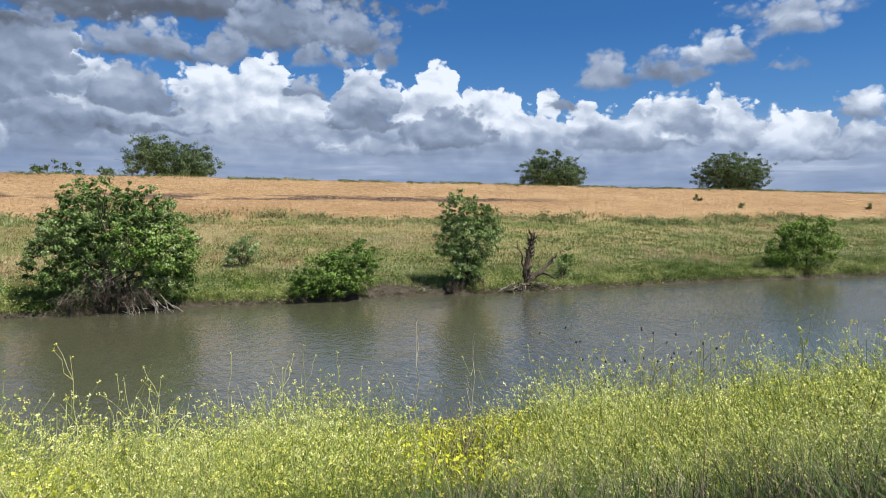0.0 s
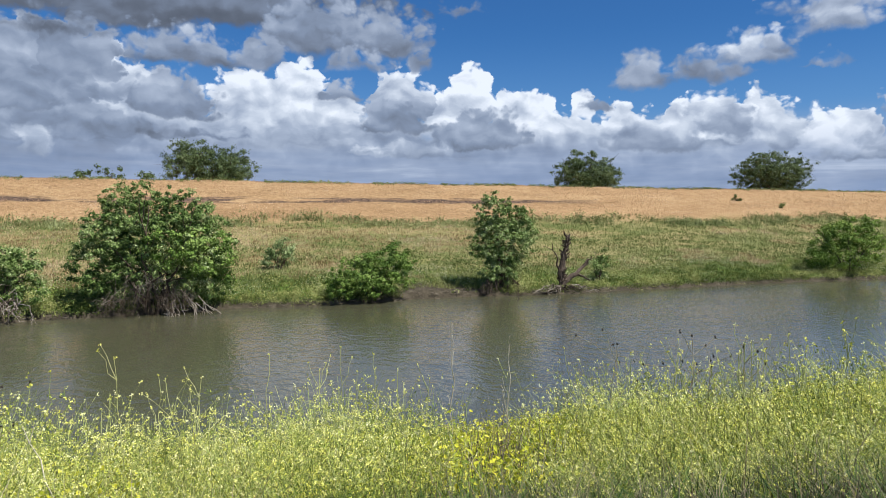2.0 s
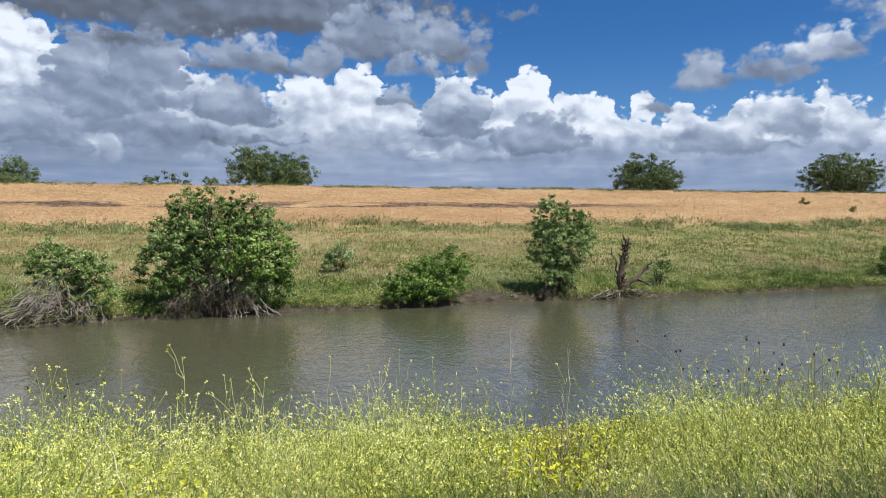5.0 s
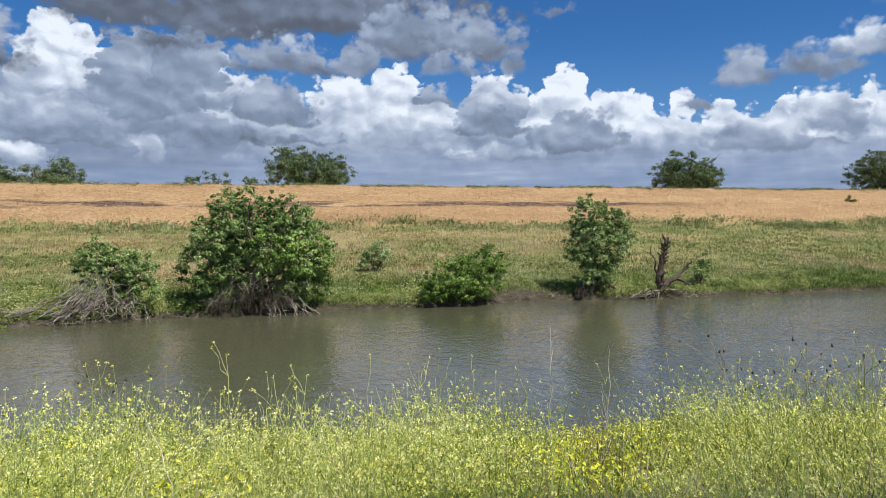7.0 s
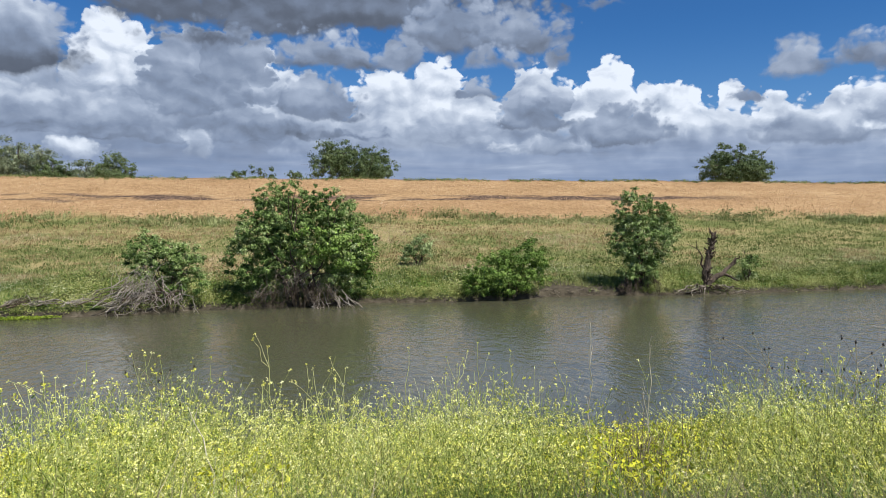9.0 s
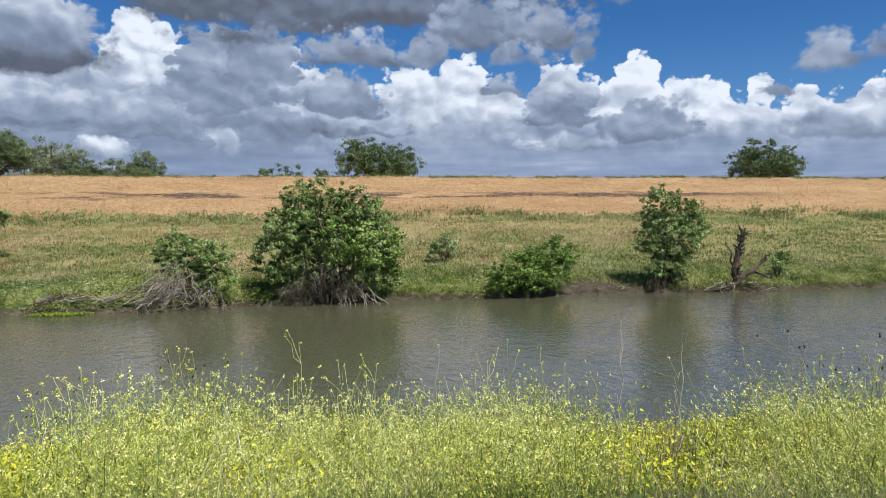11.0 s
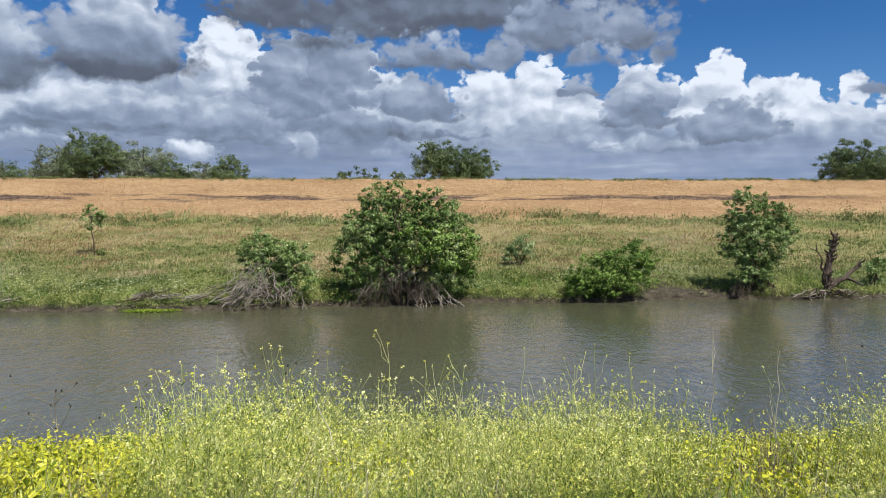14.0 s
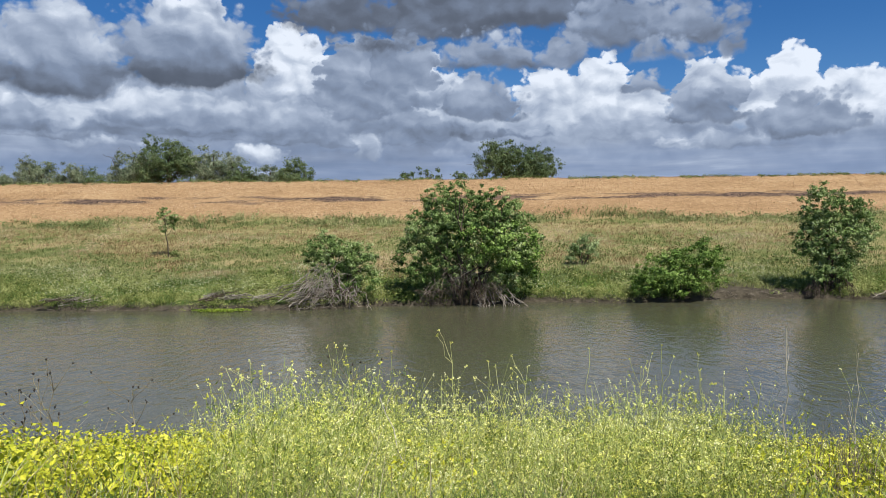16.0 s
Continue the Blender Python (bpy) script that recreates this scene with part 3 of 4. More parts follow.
# ---------------------------------------------------------------- grasses of the far bank
def tufts(rng, xs, ys, zs, blades, height, width, lean=0.35, spread=0.12, bent=False):
    """Blades in tufts, straight or bent over in two pieces."""
    k = len(xs)
    n = k * blades
    root = np.repeat(np.stack([xs, ys, zs - 0.03], 1), blades, 0)
    root[:, :2] += rng.normal(size=(n, 2)) * spread
    h = np.repeat(height * rng.uniform(0.55, 1.3, k), blades) * rng.uniform(0.6, 1.1, n)
    a = rng.uniform(0, 2 * math.pi, n)
    ln = rng.uniform(0.1, 1.0, n) * lean * h
    tip = root + np.stack([np.cos(a) * ln + 0.12 * h, np.sin(a) * ln, h], 1)
    b = a + rng.uniform(0.6, 2.4, n)
    s = np.stack([np.cos(b), np.sin(b), np.zeros(n)], 1) * width * rng.uniform(0.6, 1.3, n)[:, None]
    if not bent:
        v = np.stack([root - s, root + s, tip], 1).reshape(-1, 3)
        return v, np.arange(n * 3).reshape(-1, 3)
    mid = root * 0.45 + tip * 0.55 + np.stack([-np.cos(a) * ln * 0.18, -np.sin(a) * ln * 0.18, h * 0.06], 1)
    v = np.stack([root - s, root + s, mid - s * 0.7, mid + s * 0.7, tip], 1).reshape(-1, 3)
    i = np.arange(n)[:, None] * 5
    f = np.concatenate([i + np.array([0, 1, 3]), i + np.array([0, 3, 2]), i + np.array([2, 3, 4])], 1).reshape(-1, 3)
    return v, f


def in_view(rng, n, y0, y1, wide=0.0):
    """Places on the far bank between two distances; the meadow widens away from the river."""
    y = rng.uniform(y0, y1, n)
    x = rng.uniform(-0.70, 1.62, n) * (y + wide)
    return x, y


def slow(x, y, seed):
    return (np.sin(x * 0.11 + seed) * np.cos(y * 0.23 + seed * 1.7) + 0.6 * np.sin(x * 0.31 + y * 0.17 + seed * 2.3) + 0.4 * np.sin(x * 0.83 - y * 0.57 + seed)) / 2.0


def grass_band(name, seed, n, y0, y1, blades, height, width, mat, label, mask=None, lean=0.35, spread=0.12):
    rng = np.random.default_rng(seed)
    x, y = in_view(rng, n, y0, y1)
    z = ground_z(x, y)
    if mask is not None:
        keep = mask(x, y, z, rng)
        x, y, z = x[keep], y[keep], z[keep]
    b = Build()
    b.put(*tufts(rng, x, y, z, blades, height, width, lean, spread))
    return tagged(b.object(name, [mat]), label, "grass", kind="stuff")


def bare_cut(x, y, z, r):
    """The worn strip: broken, and ragged at its edges."""
    half = 0.55 * np.clip((60 - x) / 12, 0, 1) * np.clip(0.55 + slow(x * 1.2, x * 0.4, 9.0) * 0.9 + 0.35 * slow(x * 4.0, y * 2.0, 3.0), 0, 1.2)
    return np.abs(z - 8.12 + 0.32 * slow(x * 1.6, y, 4.0) + 0.12 * slow(x * 5.0, y, 1.0) + r.normal(size=len(x)) * 0.20) < half


grass_band("dry_grass", 1, 40000, 79, 97, 4, 0.17, 0.024, GOLD, "dry golden grass over the levee slope",
           lambda x, y, z, r: (y + 3.0 * slow(x, y, 2.0) > 81.5) & ~bare_cut(x, y, z, r), 1.1, 0.25)
grass_band("straw_grass", 2, 56000, 54, 83, 5, 0.28, 0.024, TAN, "bleached straw grass in the meadow",
           lambda x, y, z, r: slow(x, y, 5.0) - 0.45 * np.clip((x - 32) / 20, 0, 1) + 1.15 * np.clip(1.2 - x / 60, 0.3, 1.2) * np.exp(-((y - 74.8 - 2.2 * slow(x, y, 1.0)) / 2.2) ** 2) + 0.35 * slow(x * 2.2, y * 4.0, 6.0) + r.normal(size=len(x)) * 0.17 > 0.10, 0.9, 0.22)
grass_band("meadow_grass", 3, 44000, 53, 80, 5, 0.28, 0.024, SAGE, "sage green meadow grass",
           lambda x, y, z, r: slow(x, y, 5.0) - 0.45 * np.clip((x - 32) / 20, 0, 1) + 1.15 * np.clip(1.2 - x / 60, 0.3, 1.2) * np.exp(-((y - 74.8 - 2.2 * slow(x, y, 1.0)) / 2.2) ** 2) + 0.35 * slow(x * 2.2, y * 4.0, 6.0) + r.normal(size=len(x)) * 0.17 < 0.16, 0.9, 0.22)
grass_band("tall_reed_grass", 4, 12000, 76, 84, 6, 0.62, 0.03, REED, "taller green weeds along the levee foot",
           lambda x, y, z, r: (np.abs(y - 80.0 - 2.4 * slow(x * 1.5, y, 2.0) + r.normal(size=len(x)) * 0.7) < 1.6) & (slow(x * 1.3, y * 2, 7.0) + r.normal(size=len(x)) * 0.3 > -0.05), 0.7, 0.3)
grass_band("bank_grass", 5, 15000, 46, 58, 6, 0.34, 0.022, LUSH, "lush green grass along the river bank",
           lambda x, y, z, r: (z > 0.16 + 0.5 * np.exp(-((x - 19.2) / 3.0) ** 2)) & (y < 55 + 3 * slow(x, y, 1.0) + r.normal(size=len(x)) * 1.2), 0.9, 0.2)


def weed_mounds(name, seed, n, y0, y1, size, leaf, per, mat, label, mask):
    """Low leafy mounds of broad-leaved weeds."""
    rng = np.random.default_rng(seed)
    x, y = in_view(rng, n, y0, y1)
    z = ground_z(x, y)
    keep = mask(x, y, z, rng)
    x, y, z = x[keep], y[keep], z[keep]
    r = size * rng.uniform(0.5, 1.5, len(x))
    d = unit(rng.normal(size=(len(x) * per, 3)))
    d[:, 2] = np.abs(d[:, 2])
    p = np.repeat(np.stack([x, y, z], 1), per, 0) + d * np.repeat(r, per)[:, None] * rng.uniform(0.5, 1.0, (len(d), 1)) * np.array([1.2, 1.0, 1.2])
    b = Build()
    b.put(*facing_leaves(rng, p, unit(d + np.array([0, 0, 0.3]) + rng.normal(size=d.shape) * 0.35), leaf, leaf * 0.5))
    return tagged(b.object(name, [mat]), label, "weeds", kind="stuff")


weed_mounds("bank_weeds", 7, 2300, 46, 58, 0.72, 0.135, 52, LUSH, "leafy green weeds massed along the river bank",
            lambda x, y, z, r: (z > 0.15 + 0.6 * np.exp(-((x - 19.2) / 3.0) ** 2)) & (y < 54 + 3 * slow(x, y, 1.0)) & (slow(x * 2.5, y * 2.0, 6.0) > -0.12))
weed_mounds("dark_weeds", 8, 3000, 46.5, 72, 0.5, 0.18, 16, OLIVE, "darker broad-leaved weeds scattered in the meadow",
            lambda x, y, z, r: (z > 0.3) & (slow(x * 1.8, y * 1.8, 8.0) > 0.12))
weed_mounds("foot_weeds", 9, 3000, 77, 83.5, 0.55, 0.24, 14, REED, "green weeds in a band at the foot of the dry slope",
            lambda x, y, z, r: (np.abs(y - 80.0 - 2.4 * slow(x * 1.5, y, 2.0) + r.normal(size=len(x)) * 0.8) < 1.8) & (slow(x * 1.3, y * 2, 7.0) + r.normal(size=len(x)) * 0.25 > -0.08))
weed_mounds("lime_weeds", 13, 900, 47, 59, 0.55, 0.13, 30, YGREEN, "pale lime weeds in clumps on the bank",
            lambda x, y, z, r: (z > 0.4) & (slow(x * 3.0, y * 2.6, 4.0) > 0.22))
weed_mounds("brown_weeds", 12, 3400, 54, 79, 0.26, 0.13, 9, TAN, "brown seeding weeds tufted through the meadow",
            lambda x, y, z, r: slow(x * 1.4, y * 1.6, 2.0) - np.clip((x - 32) / 25, 0, 0.5) > 0.05)
weed_mounds("crest_weeds", 10, 2400, 93.5, 96, 0.28, 0.2, 9, SAGE, "thin green weeds along the levee crest",
            lambda x, y, z, r: slow(x * 1.6, y, 3.0) > -0.2)


weed_mounds("cream_flowers", 6, 4200, 47.5, 60, 0.7, 0.085, 12, WHITEFL, "cream flower heads scattered through the bank weeds",
            lambda x, y, z, r: (z > 0.5) & (slow(x * 2.0, y * 2.0, 3.0) + 0.25 * np.clip(-x / 12, -0.3, 1) + 0.9 * np.exp(-((x - 20) / 3.2) ** 2 - ((y - 52) / 3.0) ** 2) > 0.15))
def shore_weeds():
    """Weeds that hang over the edge of the bank; the trodden mud beside the slim tree stays bare."""
    rng = np.random.default_rng(14)
    x = rng.uniform(-34, 82, 900)
    x = x[(rng.random(len(x)) < 0.7 + 0.5 * slow(x * 3.0, x * 1.0, 2.0)) & (np.abs(x - 20.0) > 3.4 * rng.uniform(0.7, 1.1, len(x)))]
    y = shore(x) + rng.uniform(0.1, 1.1, len(x))
    r = rng.uniform(0.28, 0.66, len(x))
    per = 62
    d = unit(rng.normal(size=(len(x) * per, 3)))
    p = np.repeat(np.stack([x, y, np.maximum(ground_z(x, y), 0.05) + 0.12], 1), per, 0) + d * np.repeat(r, per)[:, None] * rng.uniform(0.6, 1.0, (len(d), 1)) * np.array([1.4, 0.9, 0.85])
    keep = p[:, 2] > 0.02
    b = Build()
    b.put(*facing_leaves(rng, p[keep], unit(d + np.array([0, -0.1, 0.3]) + rng.normal(size=d.shape) * 0.35)[keep], 0.135, 0.065))
    tagged(b.object("shore_weeds", [LUSH]), "green weeds hanging over the edge of the river bank", "weeds", kind="stuff")


shore_weeds()
weed_mounds("russet_weeds", 11, 300, 47, 53, 0.34, 0.12, 10, RUSSET, "russet dock seed heads near the fallen shrub",
            lambda x, y, z, r: (np.abs(x + 11.5) < 2.2) & (z > 0.4))


def shore_litter():
    """Twigs and root ends caught along the waterline."""
    rng = np.random.default_rng(26)
    b = Build()
    for k in range(700):
        x = rng.uniform(-30, 75)
        y = float(shore(x)) + rng.uniform(-0.15, 0.5)
        z = max(float(ground_z(x, y)), 0.0)
        a = rng.uniform(0, 6.28)
        ln = rng.uniform(0.2, 0.8)
        b.tube(wander(rng, (x, y, z + rng.uniform(0, 0.12)), (x + math.cos(a) * ln, y + math.sin(a) * ln * 0.4, z + rng.uniform(0.02, 0.3)), 3, 0.05), [0.02, 0.016, 0.012, 0.006], 4)
    tagged(b.object("shore_litter", [DRIFT]), "grey twigs and roots caught along the muddy waterline", "twigs", kind="stuff")


shore_litter()


# ---------------------------------------------------------------- trees and shrubs of the far bank
def big_willow():
    rng = np.random.default_rng(20)
    x, y = 0.7, 47.6
    t = base_at("willow_shrub", x, y, float(ground_z(x, y)), "broad rounded willow shrub with bare tangled lower branches at the waterline", "shrub")
    for k in range(9):
        a = k * 0.7 + 0.3
        q = (2.6 * math.cos(a) * rng.uniform(0.5, 1.1), 1.8 * math.sin(a), rng.uniform(3.2, 6.0))
        limb("limb", rng, (0.35 * math.cos(a), 0.3 * math.sin(a), -0.2), q, 0.11, 0.03, BARK, t, 7, 0.18, 5)
    lobes = [(0.1, 0.6, 4.4, 3.6, 2.6, 2.8), (2.9, 0.2, 3.6, 2.0, 1.9, 1.9), (-2.5, 0.2, 3.4, 2.1, 1.9, 2.0), (-1.2, 0.7, 6.3, 1.9, 1.8, 1.7), (1.5, 0.6, 6.0, 2.2, 1.8, 1.6), (-3.2, 0.1, 1.8, 1.5, 1.2, 1.4), (3.4, 0.2, 2.0, 1.4, 1.3, 1.4), (2.6, -0.6, 1.7, 1.3, 0.9, 1.0), (-2.3, 0.4, 5.2, 1.7, 1.5, 1.5), (2.7, 0.4, 5.0, 1.7, 1.5, 1.5), (-2.2, -0.3, 2.2, 1.4, 1.0, 1.1), (0.2, 0.9, 2.2, 3.2, 1.4, 1.4)]
    crown("crown", rng, lobes, 1450, 40, 0.27, 0.165, WILLOW, t, 0.35, floor=0.35)
    crown("bright_foliage", rng, [(2.9, -0.9, 3.7, 1.8, 1.2, 1.5), (3.6, -0.3, 2.6, 1.1, 0.9, 1.0), (1.0, -1.6, 4.2, 1.6, 0.8, 1.2)], 80, 60, 0.40, 0.20, FRESH, t, 0.2, "fresher green leaves")
    for k in range(70):
        a = rng.uniform(-3.2, 2.4)
        top = (a * 0.8 + rng.normal() * 0.4, rng.uniform(-1.3, -0.5), rng.uniform(1.0, 2.2))
        foot = (a * 0.95 + rng.normal() * 0.5, rng.uniform(-1.9, -1.1), rng.uniform(-0.1, 1.0))
        limb("bare_branch", rng, top, foot, 0.016, 0.008, BARK if k % 6 else DRIFT, t, 5, 0.16, 4, 4, "bare twiggy branch")
    for k in range(15):
        a = rng.normal() * 0.95 - 0.6
        top = (a + rng.normal() * 0.25, rng.uniform(-2.35, -1.7), rng.uniform(1.3, 2.1) + 0.8 * math.exp(-((a + 0.5) / 0.9) ** 2))
        foot = (a * 1.25 + rng.normal() * 0.4, rng.uniform(-2.3, -1.5), top[2] - rng.uniform(0.5, 1.0))
        limb("bare_branch", rng, top, foot, 0.017, 0.007, DRIFT if k % 3 else GREYBARK, t, 5, 0.14, 5, 4, "bare grey twiggy branch")
    for k in range(16):
        a = rng.uniform(0.2, 3.8)
        limb("root", rng, (a * 0.8, rng.uniform(-1.2, -0.8), rng.uniform(0.5, 1.1)), (a + rng.normal() * 0.4, rng.uniform(-2.1, -1.5), rng.uniform(-0.25, 0.1)), 0.03, 0.014, GREYBARK, t, 4, 0.1, 2, 5, "bleached root")


def dead_wood_bush():
    rng = np.random.default_rng(21)
    x, y = -7.4, 46.6
    t = base_at("fallen_shrub", x, y, float(ground_z(x, y)), "olive shrub over a heap of fallen grey branches", "shrub")
    crown("crown", rng, [(-0.3, 0.6, 2.7, 1.9, 1.5, 1.5), (-1.0, 0.8, 3.4, 1.3, 1.1, 1.1), (1.2, 0.5, 2.3, 1.4, 1.2, 1.3), (0.9, 0.4, 1.3, 1.5, 1.1, 1.0)], 330, 44, 0.27, 0.15, WILLOW, t, 0.3, floor=0.3)
    for k in range(6):
        a = k * 1.05
        limb("limb", rng, (0.2 * math.cos(a), 0.2, -0.1), (1.4 * math.cos(a), 0.6 + 0.7 * math.sin(a), rng.uniform(1.8, 3.2)), 0.07, 0.02, BARK, t, 5, 0.12, 4)
    for k in range(44):
        s = rng.uniform(0.6, 1.0)
        top = (rng.uniform(-2.2, 1.4), rng.uniform(-0.9, 0.2), rng.uniform(0.4, 1.9))
        foot = (top[0] - rng.uniform(-1.4, 2.6), rng.uniform(-1.9, -0.7), rng.uniform(-0.25, 0.5))
        limb("bare_branch", rng, top, foot, 0.045 * s, 0.013, GREYBARK if k % 3 else BARK, t, 5, 0.15, 4, 4, "bare fallen branch")
    for k in range(17):
        s = rng.uniform(0.0, 1.0)
        top = (rng.uniform(-1.9, 0.2), rng.uniform(-1.2, -0.7), rng.uniform(0.9, 2.2))
        foot = (top[0] - rng.uniform(0.8, 2.6), rng.uniform(-2.1, -1.2), rng.uniform(-0.2, 0.9))
        limb("bare_branch", rng, foot, top, 0.022 + 0.02 * s, 0.010, GREYBARK, t, 6, 0.16, 6, 5, "bleached fallen branch")


def driftwood(seed, x, y, span, count):
    rng = np.random.default_rng(seed)
    t = base_at("driftwood_pile", x, y, float(ground_z(x, y)), "low pile of grey driftwood branches on the muddy shore", "driftwood", "driftwood along the shore")
    for k in range(count):
        cx = rng.uniform(-span, span)
        ln = rng.uniform(0.8, 2.4)
        a = rng.normal() * 0.45
        limb("branch", rng, (cx - ln * math.cos(a) / 2, rng.uniform(-0.7, 0.3), rng.uniform(0.0, 0.35)), (cx + ln * math.cos(a) / 2, rng.uniform(-0.8, 0.5), rng.uniform(0.1, 0.75)), 0.045, 0.013, GREYBARK if k % 3 else BARK, t, 5, 0.1, 3, 4)


def water_weed():
    """A flat bright mat of floating leaves at the water's edge."""
    rng = np.random.default_rng(28)
    n = 900
    a, r = rng.uniform(0, 6.28, n), np.sqrt(rng.random(n))
    p = np.stack([-14.4 + 1.7 * r * np.cos(a) * (1 + 0.2 * np.sin(3 * a)), 44.75 + 0.45 * r * np.sin(a), 0.03 + rng.uniform(0, 0.12, n)], 1)
    b = Build()
    b.put(*leaves_at(rng, p, 0.12, 0.08, 1.5))
    tagged(b.object("water_weed", [WEED]), "bright lime-green water weed at the muddy edge", "water weed", kind="stuff")


def low_bush():
    rng = np.random.default_rng(23)
    x, y = 14.6, 48.2
    t = base_at("waterside_bush", x, y, float(ground_z(x, y)), "bright green bush hanging over the water", "bush")
    crown("crown", rng, [(-1.4, -0.4, 1.5, 1.5, 1.3, 1.3), (1.3, 0.1, 2.3, 1.6, 1.4, 1.3), (0.0, -0.2, 1.1, 1.8, 1.3, 1.0), (-2.3, -0.5, 0.8, 1.0, 0.9, 0.8), (2.3, 0.0, 1.6, 0.9, 0.9, 1.0), (-0.4, -0.3, 2.5, 0.7, 0.6, 0.6)], 300, 48, 0.30, 0.165, FRESH, t, 0.3, floor=0.0)
    for k in range(7):
        a = k * 0.9
        limb("stem", rng, (0.3 * math.cos(a), 0.2 * math.sin(a), -0.2), (1.8 * math.cos(a), 0.9 * math.sin(a), rng.uniform(1.2, 2.6)), 0.05, 0.015, BARK, t, 5, 0.1, 3)


def bank_tree():
    rng = np.random.default_rng(24)
    x, y = 24.9, 49.2
    t = base_at("bank_tree", x, y, float(ground_z(x, y)), "slim leafy willow tree with a shaded undercut base", "tree")
    limb("trunk", rng, (0, 0, -0.3), (-0.3, 0.1, 4.6), 0.17, 0.06, BARK, t, 7, 0.1, 0, 8)
    for k in range(9):
        a = k * 2.4
        z0 = 0.6 + k * 0.4
        limb("limb", rng, (-0.02 * k, 0, z0), (1.5 * math.cos(a), 1.2 * math.sin(a), z0 + rng.uniform(0.9, 1.8)), 0.05, 0.015, BARK, t, 5, 0.1, 4)
    crown("crown", rng, [(0.3, 0, 3.6, 2.3, 1.8, 1.7), (-0.8, 0, 5.4, 1.4, 1.2, 1.5), (1.1, 0, 5.0, 1.5, 1.2, 1.3), (0.2, 0.2, 1.9, 1.6, 1.3, 1.2), (-0.2, -0.3, 1.1, 1.5, 1.0, 0.9), (-1.3, 0.1, 3.0, 1.1, 1.0, 1.2), (2.1, 0, 3.9, 1.0, 0.9, 0.9), (-1.0, 0.0, 6.4, 0.55, 0.5, 0.7), (0.6, 0, 6.1, 0.6, 0.5, 0.6)], 640, 46, 0.27, 0.15, WILLOW, t, 0.35, floor=0.25)
    # dark roots massed round the base, standing in for the shade there too
    for k in range(44):
        a = rng.uniform(-2.0, 1.6)
        limb("root", rng, (a * 0.8, rng.uniform(-0.5, 0.0), rng.uniform(0.4, 1.1)), (a, rng.uniform(-1.1, -0.5), -0.3), 0.035, 0.013, BARK, t, 4, 0.12, 2, 4)


def snag():
    rng = np.random.default_rng(25)
    x, y = 29.6, 48.4
    t = base_at("dead_snag", x, y, float(ground_z(x, y)), "broken dark dead tree trunk with bleached spreading roots", "dead tree")
    bl = Build()
    bl.tube([(0, 0, -0.3), (0.06, 0, 0.5), (-0.14, 0, 1.1), (0.10, 0, 1.8), (0.16, 0, 2.5), (0.50, 0, 3.2), (0.72, 0, 4.1)], [0.34, 0.23, 0.20, 0.24, 0.16, 0.15, 0.05], 9)
    for k in range(60):
        z = rng.uniform(0.3, 4.0)
        a = rng.uniform(0, 6.28)
        p0 = np.array([0.1 + 0.13 * (z - 1), 0, z])
        bl.tube(wander(rng, p0, p0 + np.array([math.cos(a) * 0.45, math.sin(a) * 0.4, rng.uniform(0.05, 0.45)]), 3, 0.06), [0.10, 0.08, 0.055, 0.015], 5)
    bl.object("trunk", [SNAGBARK], t)
    limb("broken_limb", rng, (0.1, 0, 0.3), (2.3, 0, 1.8), 0.26, 0.09, SNAGBARK, t, 6, 0.1, 3, 7)
    limb("broken_limb", rng, (-0.1, 0, 1.2), (-0.75, 0, 2.9), 0.10, 0.03, SNAGBARK, t, 5, 0.1, 3, 6)
    for k in range(18):
        a = rng.uniform(-1, 1)
        limb("root", rng, (a * 0.4, -0.15, rng.uniform(0.05, 0.3)), (a * 3.0, rng.uniform(-1.2, -0.3), rng.uniform(-0.3, 0.2)), 0.065, 0.02, GREYBARK if k % 2 else SNAGBARK, t, 6, 0.12, 2, 5, "bleached root")


def bush(name, seed, x, y, lobes, mat, label, clumps, leaf=0.18, stems=5, per=14, spread=0.2, floor=0.0, group=""):
    rng = np.random.default_rng(seed)
    t = base_at(name, x, y, float(ground_z(x, y)), label, "bush", group)
    crown("crown", rng, lobes, max(8, int(clumps * per / 40)), 40, spread * 1.6, leaf, mat, t, 0.3, floor=floor)
    top = max(l[2] + 0.3 * l[5] for l in lobes)
    wid = max(abs(l[0]) + 0.4 * l[3] for l in lobes)
    for k in range(stems):
        a = 6.28 * k / stems + 0.4
        limb("stem", rng, (0.1 * math.cos(a), 0.1 * math.sin(a), -0.15), (wid * math.cos(a) * 0.8, wid * 0.6 * math.sin(a), top * rng.uniform(0.6, 0.95)), 0.05, 0.015, BARK, t, 5, 0.08, 3)
    return t


